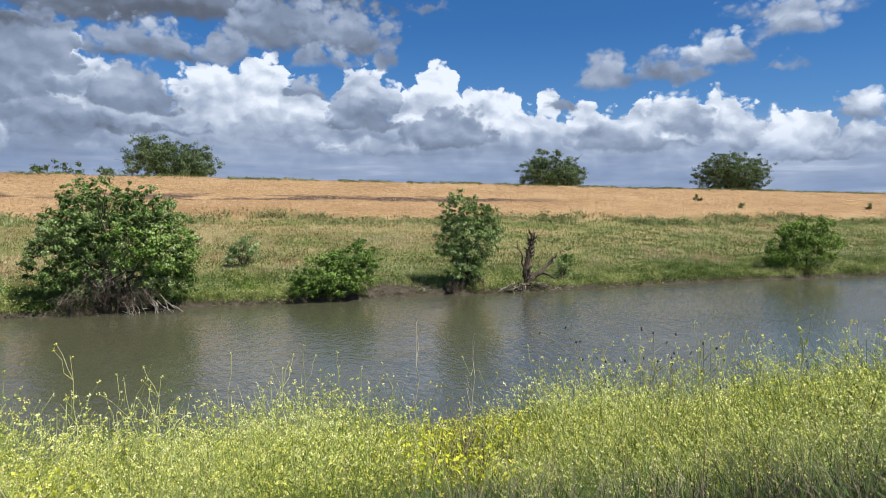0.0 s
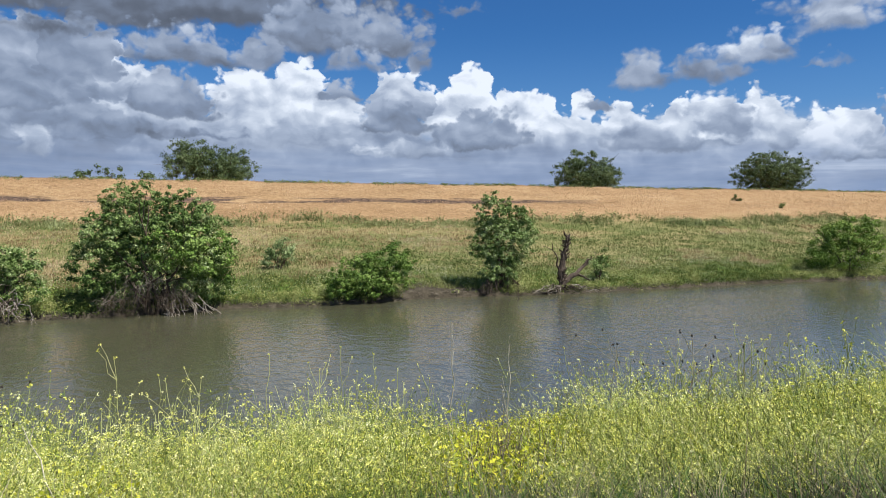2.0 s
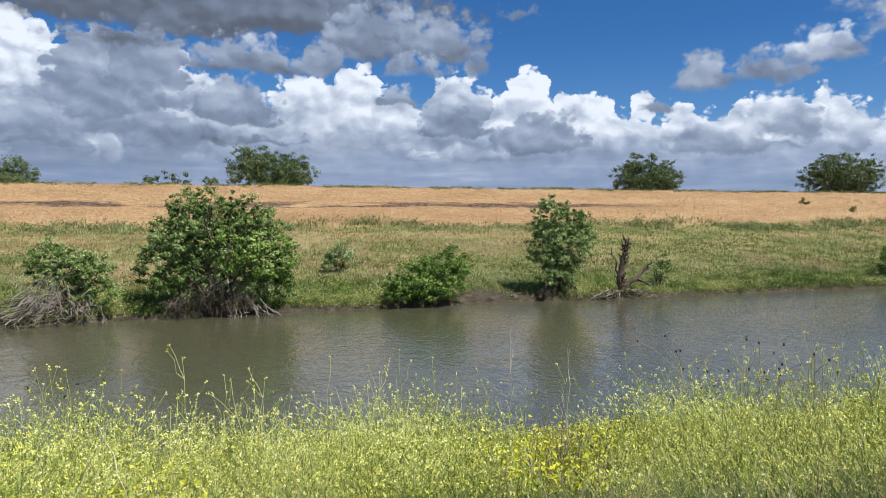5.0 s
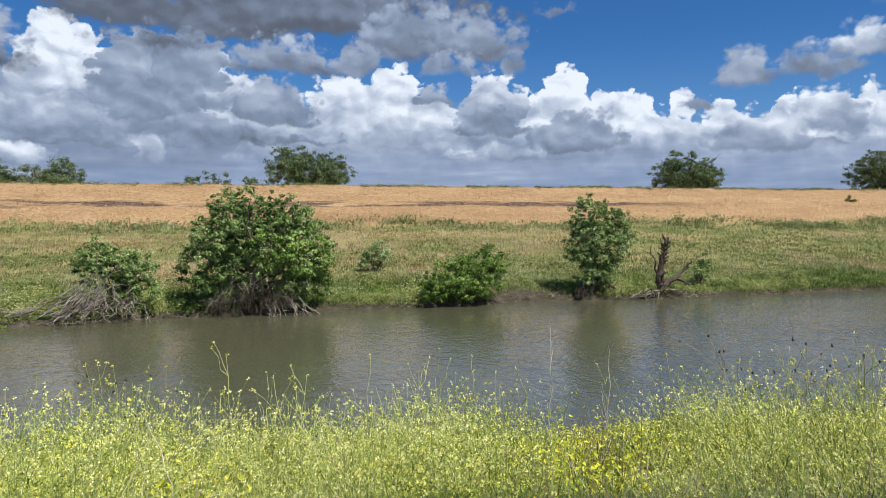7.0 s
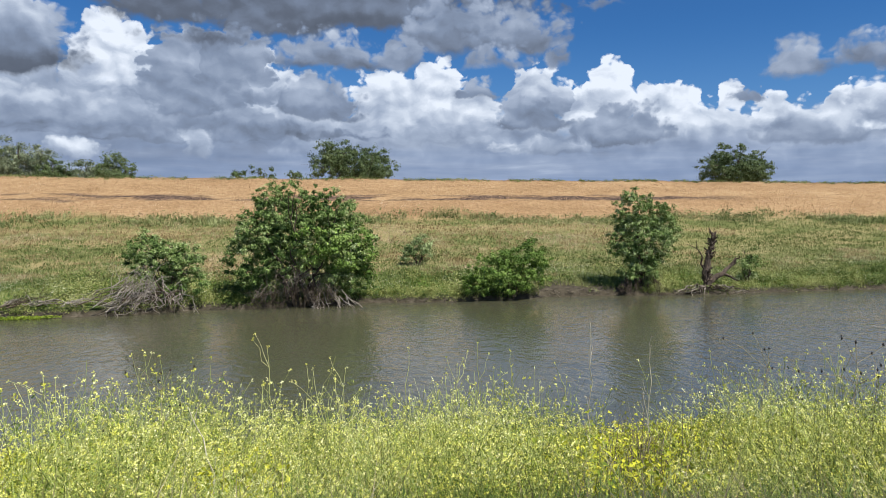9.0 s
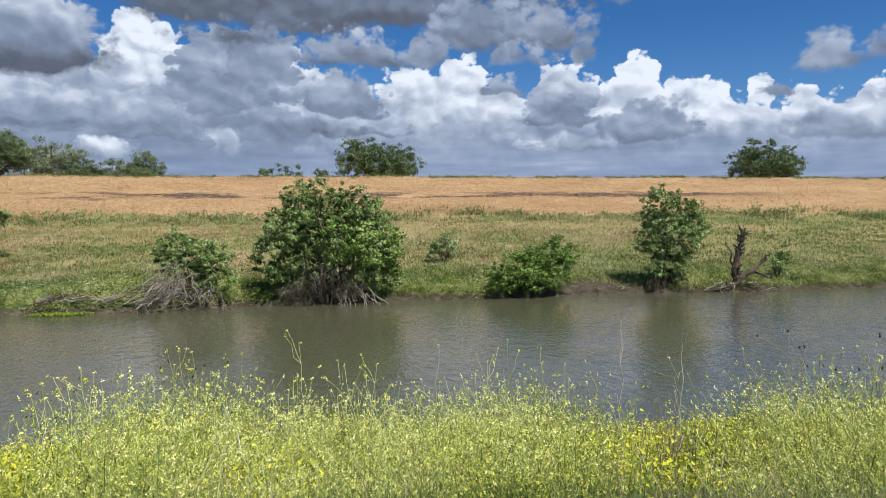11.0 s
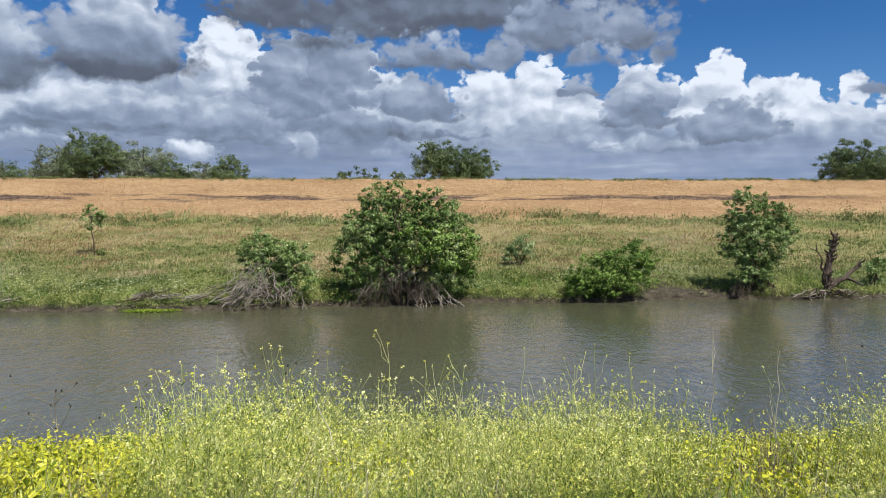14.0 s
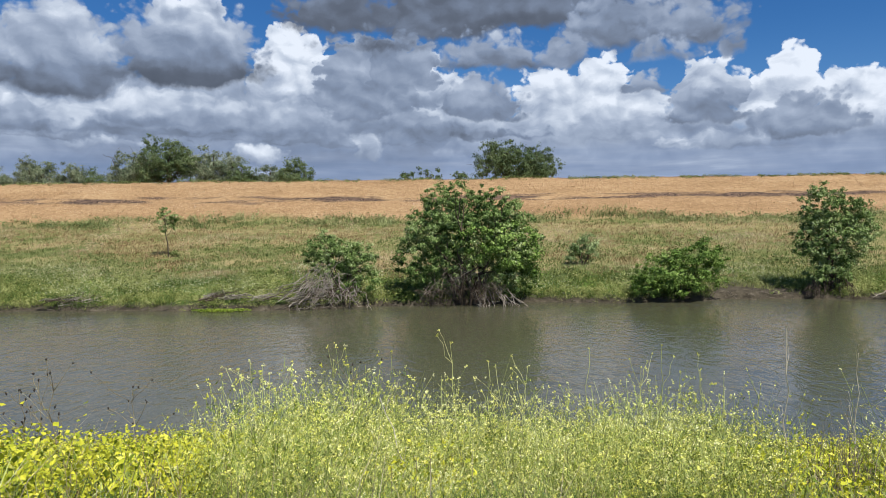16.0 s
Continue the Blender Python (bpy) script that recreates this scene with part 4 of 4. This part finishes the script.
def sapling():
    rng = np.random.default_rng(27)
    x, y = -25.3, 65.0
    t = base_at("sapling", x, y, float(ground_z(x, y)), "thin young tree standing alone in the meadow", "tree")
    limb("trunk", rng, (0, 0, -0.1), (-0.25, 0, 3.9), 0.06, 0.025, BARK, t, 6, 0.06, 0, 6)
    for k in range(5):
        a = k * 2.2
        limb("limb", rng, (-0.12, 0, 1.9 + 0.3 * k), (0.7 * math.cos(a), 0.7 * math.sin(a), 2.9 + 0.3 * k), 0.025, 0.01, BARK, t, 4, 0.05, 2, 4)
    crown("crown", rng, [(-0.1, 0, 3.3, 0.85, 0.8, 0.75), (-0.5, 0, 4.0, 0.5, 0.5, 0.6), (0.5, 0, 3.5, 0.55, 0.5, 0.45), (0.0, 0, 2.5, 0.5, 0.4, 0.4)], 46, 26, 0.24, 0.17, WILLOW, t, 0.4)
    # olive leaf clump added for the dark patch at the sapling's foot
    crown("foot_clump", rng, [(0.5, 0.0, 0.25, 0.45, 0.4, 0.3)], 14, 24, 0.2, 0.17, OLIVE, t, 0.4)


def far_tree(name, seed, x, y, top, wide, mat, label, clumps=260, lean=0.0, solid=0.5, group="trees behind the levee"):
    rng = np.random.default_rng(seed)
    z0 = float(ground_z(x, y))
    h = top - z0
    t = base_at(name, x, y, z0, label, "tree", group)
    limb("trunk", rng, (0, 0, -0.4), (lean * 0.4, 0, h * 0.55), 0.32, 0.16, BARK, t, 5, 0.15, 0, 8)
    for k in range(7):
        a = k * 0.9 + seed
        limb("limb", rng, (lean * 0.2, 0, h * rng.uniform(0.25, 0.5)), (lean + wide * 0.36 * math.cos(a), wide * 0.3 * math.sin(a), h * rng.uniform(0.6, 0.88)), 0.14, 0.03, BARK, t, 5, 0.25, 4, 6)
    lobes = [(lean, 0, h * 0.62, wide * 0.42, wide * 0.34, h * 0.34)]
    for k in range(6):
        a = k * 1.05 + seed * 0.7
        r = rng.uniform(0.16, 0.24) * wide
        lobes.append((lean + wide * 0.27 * math.cos(a), wide * 0.22 * math.sin(a), h * (0.64 + rng.uniform(-0.14, 0.12)), r, r, min(r * 0.85, h * 0.2)))
    crown("crown", rng, lobes, int((clumps * 1.4 + wide * h * 2.4 * solid) * 0.56), 58, 0.74, 0.28, mat, t, 0.35)
    return t


big_willow()
dead_wood_bush()
driftwood(22, -12.5, 45.9, 3.1, 30)
driftwood(29, -24.2, 46.3, 1.5, 14)
water_weed()
low_bush()
bank_tree()
snag()
sapling()
bush("meadow_bush", 30, 10.4, 60.0, [(0, 0, 1.1, 1.2, 1.0, 1.0), (0.4, 0, 1.8, 0.8, 0.7, 0.7), (-0.7, 0, 0.8, 0.7, 0.7, 0.7)], PALE, "small rounded pale green bush in the meadow", 240, 0.15)
bush("bankside_bush", 31, 34.0, 50.0, [(0, 0, 1.2, 0.9, 0.8, 1.0), (0.2, 0, 2.1, 0.6, 0.5, 0.6)], WILLOW, "small upright green bush beside the snag", 80)
bush("round_bush", 32, 61.6, 49.6, [(0, 0, 2.4, 3.6, 2.3, 2.2), (1.4, 0, 3.7, 2.3, 1.6, 1.7), (-1.8, 0, 3.1, 2.0, 1.5, 1.5), (3.4, 0, 2.4, 1.6, 1.2, 1.2), (-3.6, 0.2, 1.5, 1.8, 1.2, 1.2)], YGREEN, "round yellow-green bush at the water's edge", 950, 0.20, 7, 15, 0.24, 0.3)
for k, (bx, by, bs) in enumerate([(-6.2, 98.0, 0.8), (-3.3, 98.0, 1.3), (1.0, 97.0, 0.7)]):
    bush("crest_bush", 40 + k, bx, by, [(0, 0, 0.8 * bs, 1.3 * bs, 1.0, 0.8 * bs)], FARLEAF, "scrubby bush on the levee crest", 50, 0.25, 3, 12, 0.25, group="bushes on the levee crest")
for k, (bx, by) in enumerate([(92.0, 86.0), (122.5, 86.0), (86.0, 89.0)]):
    bush("slope_bush", 50 + k, bx, by, [(0, 0, 0.4, 0.7, 0.6, 0.5)], OLIVE, "low dark bush on the dry slope", 24, 0.22, 3, 10, 0.2, group="bushes on the dry slope")

far_tree("far_tree", 60, 12.0, 126.0, 19.2, 15.5, FARLEAF, "broad grey-green tree behind the levee", 420, -1.2, 1.0)
far_tree("far_tree", 61, 84.5, 128.0, 20.4, 15.0, FARLEAF, "dense dark green tree behind the levee", 420, 0.0, 1.1)
far_tree("far_tree", 62, 134.5, 128.0, 21.8, 19.5, FARLEAF, "wide dark green tree behind the levee", 560, 0.0, 1.1)
far_tree("far_tree", 63, -26.5, 126.0, 16.8, 6.6, FARLEAF, "small dark tree at the end of the grove", 200)
far_tree("far_tree", 64, -31.8, 130.0, 16.0, 6.8, GREY_FAR, "pale grey-green tree in the grove", 180)
far_tree("far_tree", 65, -36.5, 128.0, 16.4, 7.0, FARLEAF, "dark green tree in the grove", 180)
far_tree("far_tree", 66, -42.0, 130.0, 18.9, 11.0, GREY_FAR, "tall grey-green tree in the grove", 300)
far_tree("far_tree", 67, -49.2, 127.0, 20.8, 12.5, FARLEAF, "tall dark tree in the grove", 360)
far_tree("far_tree", 68, -56.5, 130.0, 18.8, 9.5, GREY_FAR, "grey-green tree in the grove", 260)
far_tree("far_tree", 69, -62.2, 128.0, 15.2, 4.6, FARLEAF, "small dark tree in the grove", 110)
far_tree("far_tree", 70, -67.0, 128.0, 16.6, 7.6, GREY_FAR, "pale tree in the grove", 200)
far_tree("far_tree", 71, -73.5, 130.0, 18.0, 8.4, GREY_FAR, "pale open tree in the grove", 200)
far_tree("far_tree", 72, -80.5, 130.0, 16.0, 6.5, GREY_FAR, "pale small tree in the grove", 150)


# ---------------------------------------------------------------- flowering weeds on the near bank
def ribbon(b, rng, p, w, mat):
    """A thin stem: a narrow strip that tapers to its tip, turned at random."""
    k = len(p)
    a = rng.uniform(0, math.pi)
    s = np.array([math.cos(a), math.sin(a), 0.0]) * np.linspace(w, w * 0.5, k)[:, None]
    i = np.arange(k - 1)
    b.put(np.concatenate([p - s, p + s]), np.stack([i, i + 1, i + 1 + k, i + k], 1), mat)


def mustard_template(seed, h, stems, bloom, leafy_n):
    """One mustard plant of height h: forked stems, slim leaves and small heads of four-petalled flowers."""
    rng = np.random.default_rng(seed)
    b = Build()
    tips = []
    for s in range(stems):
        a = rng.uniform(0, 6.28)
        sp = rng.uniform(0.1, 0.75) * h
        hh = h * (rng.uniform(0.45, 1.0) if s else 1.15)
        p = wander(rng, (rng.normal() * 0.03, rng.normal() * 0.03, 0), (math.cos(a) * sp, math.sin(a) * sp, hh), 5, 0.075 * h)
        ribbon(b, rng, p, 0.0028, 0)
        tips.append(p[-1])
        for k in range(6):
            i = rng.integers(1, 5)
            q = p[i] + unit(np.array([rng.normal(), rng.normal(), rng.uniform(-0.1, 1.2)])) * h * rng.uniform(0.10, 0.28)
            ribbon(b, rng, wander(rng, p[i], q, 2, 0.03), 0.0019, 0)
            tips.append(q)
    tips = np.array(tips)
    keep = tips[rng.random(len(tips)) < bloom]
    if len(keep):
        c0 = np.repeat(keep, 6, 0) + rng.normal(size=(len(keep) * 6, 3)) * np.array([0.008, 0.008, 0.009])
        b.put(*slivers(rng, c0, 0.016, 0.015, 0.5), 1)
    knots = tips[rng.integers(0, len(tips), leafy_n // 5)] * rng.uniform(0.45, 1.0, leafy_n // 5)[:, None]
    lp = np.repeat(knots, 5, 0) + rng.normal(size=(len(knots) * 5, 3)) * 0.028 * h
    b.put(*slivers(rng, lp, 0.024, 0.013, 0.5), 2)
    v = np.concatenate(b.v)
    return v, b.f, b.m


def flatten(tpl):
    v, fs, ms = tpl
    tri, mat = [], []
    for f, m in zip(fs, ms):
        if f.shape[1] == 4:
            tri += [f[:, [0, 1, 2]], f[:, [0, 2, 3]]]
            mat += [m, m]
        else:
            tri.append(f)
            mat.append(m)
    return v, np.concatenate(tri), np.concatenate(mat)


def scatter(name, rng, templates, xs, ys, scale, mats, label, category, lean=0.12):
    """Copies of the plants joined into one mesh."""
    b = Build()
    z = ground_z(xs, ys)
    pick = rng.integers(0, len(templates), len(xs))
    for k, (v, f, m) in enumerate(templates):
        sel = np.where(pick == k)[0]
        if not len(sel):
            continue
        a = rng.uniform(0, 6.28, len(sel))
        s = scale[sel] * rng.uniform(0.85, 1.12, len(sel))
        c, sn = np.cos(a), np.sin(a)
        X = (v[None, :, 0] * c[:, None] - v[None, :, 1] * sn[:, None]) * s[:, None]
        Y = (v[None, :, 0] * sn[:, None] + v[None, :, 1] * c[:, None]) * s[:, None]
        Z = v[None, :, 2] * s[:, None]
        X = X + Z * (np.interp(xs[sel], [0.0, 3.5], [lean, -lean]) + rng.normal(size=len(sel)) * 0.08)[:, None] + xs[sel][:, None]
        Y = Y + Z * (rng.normal(size=len(sel)) * 0.08)[:, None] + ys[sel][:, None]
        Z = Z + z[sel][:, None] - 0.02
        vv = np.stack([X, Y, Z], -1).reshape(-1, 3)
        ff = (f[None] + (np.arange(len(sel)) * len(v))[:, None, None]).reshape(-1, 3)
        b.put(vv, ff, np.tile(m, len(sel)))
    return tagged(b.object(name, mats), label, category, kind="stuff")


def near_places(rng, n, d0, d1, a0=-62, a1=38, grow=1.4):
    """Places on the near bank, on the river side of the path, a little denser near the path."""
    r = (rng.uniform(d0 ** grow, d1 ** grow, n)) ** (1 / grow)
    a = np.radians(rng.uniform(a0, a1, n))
    return -r * np.sin(a), r * np.cos(a)


def oval(x, y, cx, cy, half_wide, half_long, lean):
    """1 inside a long oval on the ground, fading out at its edge; lean: metres to the side for each metre ahead."""
    n = math.hypot(1.0, lean)
    along = ((x - cx) * lean + (y - cy)) / n
    across = ((x - cx) - (y - cy) * lean) / n + 0.12 * np.sin(along * 2.0)
    return np.clip((1.25 - np.sqrt((across / half_wide) ** 2 + (along / half_long) ** 2)) * 3.0, 0, 1)


def low_patch(x, y):
    """0 in the tall mustard, 1 in the low yellow carpets and the gaps in the stand."""
    one = np.clip((-x - 0.31 * y + 0.2 * np.sin(y * 0.9)) / 0.35, 0, 1)
    run = x / np.maximum(y, 1.0) - 0.515 + 0.02 * np.sin(y * 1.7) + 0.012 * np.sin(y * 4.3)
    two = np.clip((0.135 - np.abs(run)) / 0.03, 0, 1)      # a swathe of low weeds down to the water
    gap = 0.9 * oval(x, y, -0.75, 8.6, 0.24, 3.4, -0.085)
    return np.maximum(np.maximum(one, two), gap)


def tall_height(x, y):
    d = np.hypot(x, y)
    h = np.interp(d, [3.5, 5, 7, 9, 12], [0.48, 0.80, 1.07, 1.25, 1.12])
    return h * (1 + 0.14 * np.sin(x * 1.9 + y) * np.cos(y * 1.3)) * np.interp(x, [-2.6, -1.6, 0, 3.5, 5, 7], [0.95, 1.05, 0.97, 0.92, 0.88, 0.84])


def carpet_template(seed):
    """One low leafy plant: a few sprawling stems set with small rounded leaves."""
    rng = np.random.default_rng(seed)
    b = Build()
    for s_ in range(7):
        a = rng.uniform(0, 6.28)
        q = np.array([math.cos(a) * rng.uniform(0.1, 0.3), math.sin(a) * rng.uniform(0.1, 0.3), rng.uniform(0.16, 0.42)])
        p = wander(rng, (0, 0, 0), q, 3, 0.03)
        ribbon(b, rng, p, 0.004, 0)
        k = 13
        i = rng.integers(1, 4, k)
        b.put(*leaves_at(rng, p[i] + rng.normal(size=(k, 3)) * 0.05, 0.034, 0.024, 1.2), 1)
    return np.concatenate(b.v), b.f, b.m


MUST = [STEM, PETAL, MLEAF]
tall_t = [flatten(mustard_template(100 + k, 1.0, 7, 0.62, 190)) for k in range(8)]
low_t = [flatten(carpet_template(200 + k)) for k in range(6)]
rng = np.random.default_rng(77)
x, y = near_places(rng, 3250, 4.4, 10.4)
thick = np.clip(0.72 + 0.9 * waves(x * 2.6, y * 2.2, 1.3) + 0.4 * waves(y * 3.1, x * 3.7, 1.0), 0.40, 1.0)
tall = (rng.random(len(x)) > low_patch(x, y) * 1.15) & (rng.random(len(x)) < thick)
scatter("flowering_mustard", rng, tall_t, x[tall], y[tall], tall_height(x, y)[tall], MUST, "tall lime-green mustard weeds with small yellow flowers", "weeds")
x, y = near_places(rng, 4700, 5.2, 16.4, grow=1.55)
keep = (low_patch(x, y) > rng.random(len(x)) * 0.8) | ((np.hypot(x, y) > 10) & (rng.random(len(x)) < 0.3))
x, y = x[keep], y[keep]
scatter("yellow_carpet", rng, low_t, x, y, rng.uniform(1.1, 1.7, len(x)), [STEM, PRIM], "low dense carpet of yellowing leafy weeds down to the water", "weeds")

# green undergrowth between the stems
x, y = near_places(rng, 4200, 4.5, 10.6)
b = Build()
b.put(*tufts(rng, x, y, ground_z(x, y), 6, 0.38, 0.007, 0.9, 0.12, True))
tagged(b.object("undergrowth", [UNDER]), "dark green grass under the flowering weeds", "grass", kind="stuff")
x, y = near_places(rng, 1100, 3.8, 11.0)
b = Build()
b.put(*tufts(rng, x, y, ground_z(x, y), 4, 0.7, 0.0035, 0.9, 0.14, True))
tagged(b.object("dry_stems", [DRY]), "dry straw stems among the flowering weeds", "grass", kind="stuff")


x, y = near_places(rng, 420, 5.6, 8.6, -58, 17)
b = Build()
b.put(*tufts(rng, x, y, ground_z(x, y), 3, 0.95, 0.0032, 0.45, 0.06, True))
tagged(b.object("dead_stalks", [THATCH]), "thin dead brown stalks standing in the mustard", "grass", kind="stuff")
x, y = near_places(rng, 70, 6.2, 8.4, -29, -24)
b = Build()
b.put(*tufts(rng, x, y, ground_z(x, y), 5, 1.0, 0.0035, 0.5, 0.10, True))
tagged(b.object("brown_stems", [THATCH]), "upright dead brown stems in the low yellow weeds", "grass", kind="stuff")
x, y = near_places(rng, 4200, 3.9, 5.8, -62, 14)
b = Build()
b.put(*tufts(rng, x, y, ground_z(x, y), 5, 0.42, 0.0050, 1.3, 0.14, True))
tagged(b.object("green_verge", [UNDER]), "dark green grass and leaves at the foot of the mustard", "grass", kind="stuff")
x, y = near_places(rng, 1700, 3.9, 5.6, -62, -22)
b = Build()
b.put(*tufts(rng, x, y, ground_z(x, y), 5, 0.42, 0.0035, 1.4, 0.16, True))
tagged(b.object("dead_thatch", [THATCH]), "tangled grey dead stems low in the weeds", "grass", kind="stuff")


def stake():
    """A weathered hollow stump end by the water."""
    x, y = -5.9, 13.6
    t = base_at("old_stump", x, y, float(ground_z(x, y)), "small weathered brown stump among the yellow weeds", "stump")
    b = Build()
    b.tube([(0, 0, -0.1), (0.03, 0, 0.2), (-0.01, 0, 0.42), (0.03, 0, 0.58), (0.05, 0, 0.76)], [0.16, 0.13, 0.14, 0.10, 0.085], 9)
    b.object("trunk", [GREYBARK], t, True)
    h = Build()
    h.tube([(0.05, 0, 0.757), (0.055, 0, 0.80)], [0.086, 0.02], 9)
    h.object("cut_top", [SNAGBARK], t)


stake()


# tall single stalks that stand out against the water
def tall_stalk(seed, x, y, top, lean, label, mats, heads, group="tall stalks on the near bank"):
    rng = np.random.default_rng(seed)
    z0 = float(ground_z(x, y))
    h = top - z0
    t = base_at("tall_stalk", x, y, z0, label, "weed stalk", group)
    b = Build()
    p = wander(rng, (0, 0, -0.05), (lean * h, 0, h), 9, 0.03)
    b.tube(p, np.linspace(0.0095 if mats[0] is BLEACHED else 0.0055, 0.003 if mats[0] is BLEACHED else 0.0022, 10), 5)
    tips = [p[-1]]
    for k in range(2 if mats[0] is BLEACHED else 9 if mats[1] is SEED else 5):
        i = int(rng.integers(4, 9))
        reach = 0.06 if mats[0] is BLEACHED else 0.19 if mats[1] is SEED else 0.16
        q = p[i] + np.array([rng.normal() * reach, rng.normal() * 0.1, rng.uniform(0.1, 0.35)])
        b.tube(wander(rng, p[i], q, 3, 0.015), np.linspace(0.003, 0.0015, 4), 4)
        tips.append(q)
    stem = b.object("stem", [mats[0]], t)
    tips = np.array(tips)
    for tip in tips:
        hb = Build()
        fat = 2.0 if mats[1] is SEED else 1.0
        hb.tube([tip - np.array([0, 0, 0.008 * fat]), tip, tip + np.array([0, 0, 0.006 * fat])], [0.002, 0.005 * fat, 0.0015], 5)
        hb.put(*leaves_at(rng, tip + rng.normal(size=(heads, 3)) * 0.008, 0.018, 0.014, 0.6))
        hb.object("flower_head" if mats[1] is PETAL else "seed_head", [mats[1]], stem)
    return t


FLOWER_STALK = "tall thin mustard stalk with yellow buds at its tips"
DRY_STALK = "tall bleached dry weed stalk"
DARK_STALK = "thin dark stalk with dry black seed heads"
for k, (sx, sy, top, lean) in enumerate([(-0.22, 7.0, 4.24, -0.05), (4.28, 5.6, 4.17, 0.1), (1.86, 7.27, 4.15, -0.03), (1.53, 6.83, 4.02, 0.12), (2.04, 6.7, 4.02, 0.0), (2.4, 7.1, 3.9, 0.05),
                                         (0.45, 6.5, 4.1, 0.1), (0.17, 6.5, 4.12, -0.1), (4.2, 6.8, 4.06, -0.2), (5.4, 4.4, 4.42, -0.12), (5.65, 4.2, 4.46, -0.15), (2.72, 7.0, 3.82, 0.06),
                                         (-2.2, 7.2, 4.02, -0.1), (0.13, 7.0, 4.06, -0.04), (1.15, 7.4, 4.1, 0.05), (-1.34, 6.9, 4.1, 0.12)]):
    tall_stalk(300 + k, sx - lean * 1.5, sy, top, lean, FLOWER_STALK, (STALK, PETAL), 5)
rng = np.random.default_rng(88)
for k in range(46):
    a, r = math.radians(rng.uniform(-56, 24)), rng.uniform(6.0, 7.6)
    sx, sy = -r * math.sin(a), r * math.cos(a)
    if low_patch(sx, sy) < 0.5:
        tall_stalk(400 + k, sx, sy, float(ground_z(sx, sy) + tall_height(sx, sy) * rng.uniform(1.05, 1.42)), rng.normal() * 0.14, FLOWER_STALK, (STALK, PETAL), 5)
for k, (sx, sy, top, lean) in enumerate([(3.11, 7.37, 4.29, 0.02), (3.68, 7.1, 4.08, 0.03), (3.5, 7.0, 3.6, -0.15), (-0.9, 6.0, 3.95, -0.3)]):
    tall_stalk(330 + k, sx - lean * 1.5, sy, top, lean, DRY_STALK, (BLEACHED, BLEACHED), 1)
for k, (sx, sy, top, lean) in enumerate([(4.6, 5.3, 4.37, 0.02), (4.36, 6.1, 4.19, 0.1), (4.9, 5.0, 4.30, -0.1), (4.75, 5.2, 4.15, 0.1), (-4.34, 7.4, 4.04, -0.08), (-4.41, 7.4, 3.83, 0.06), (-3.63, 7.8, 3.66, 0.02), (-4.6, 7.3, 3.75, -0.1), (-1.2, 7.2, 4.0, 0.03)]):
    tall_stalk(340 + k, sx - lean * 1.5, sy, top, lean, DARK_STALK, (DRY, SEED), 3)
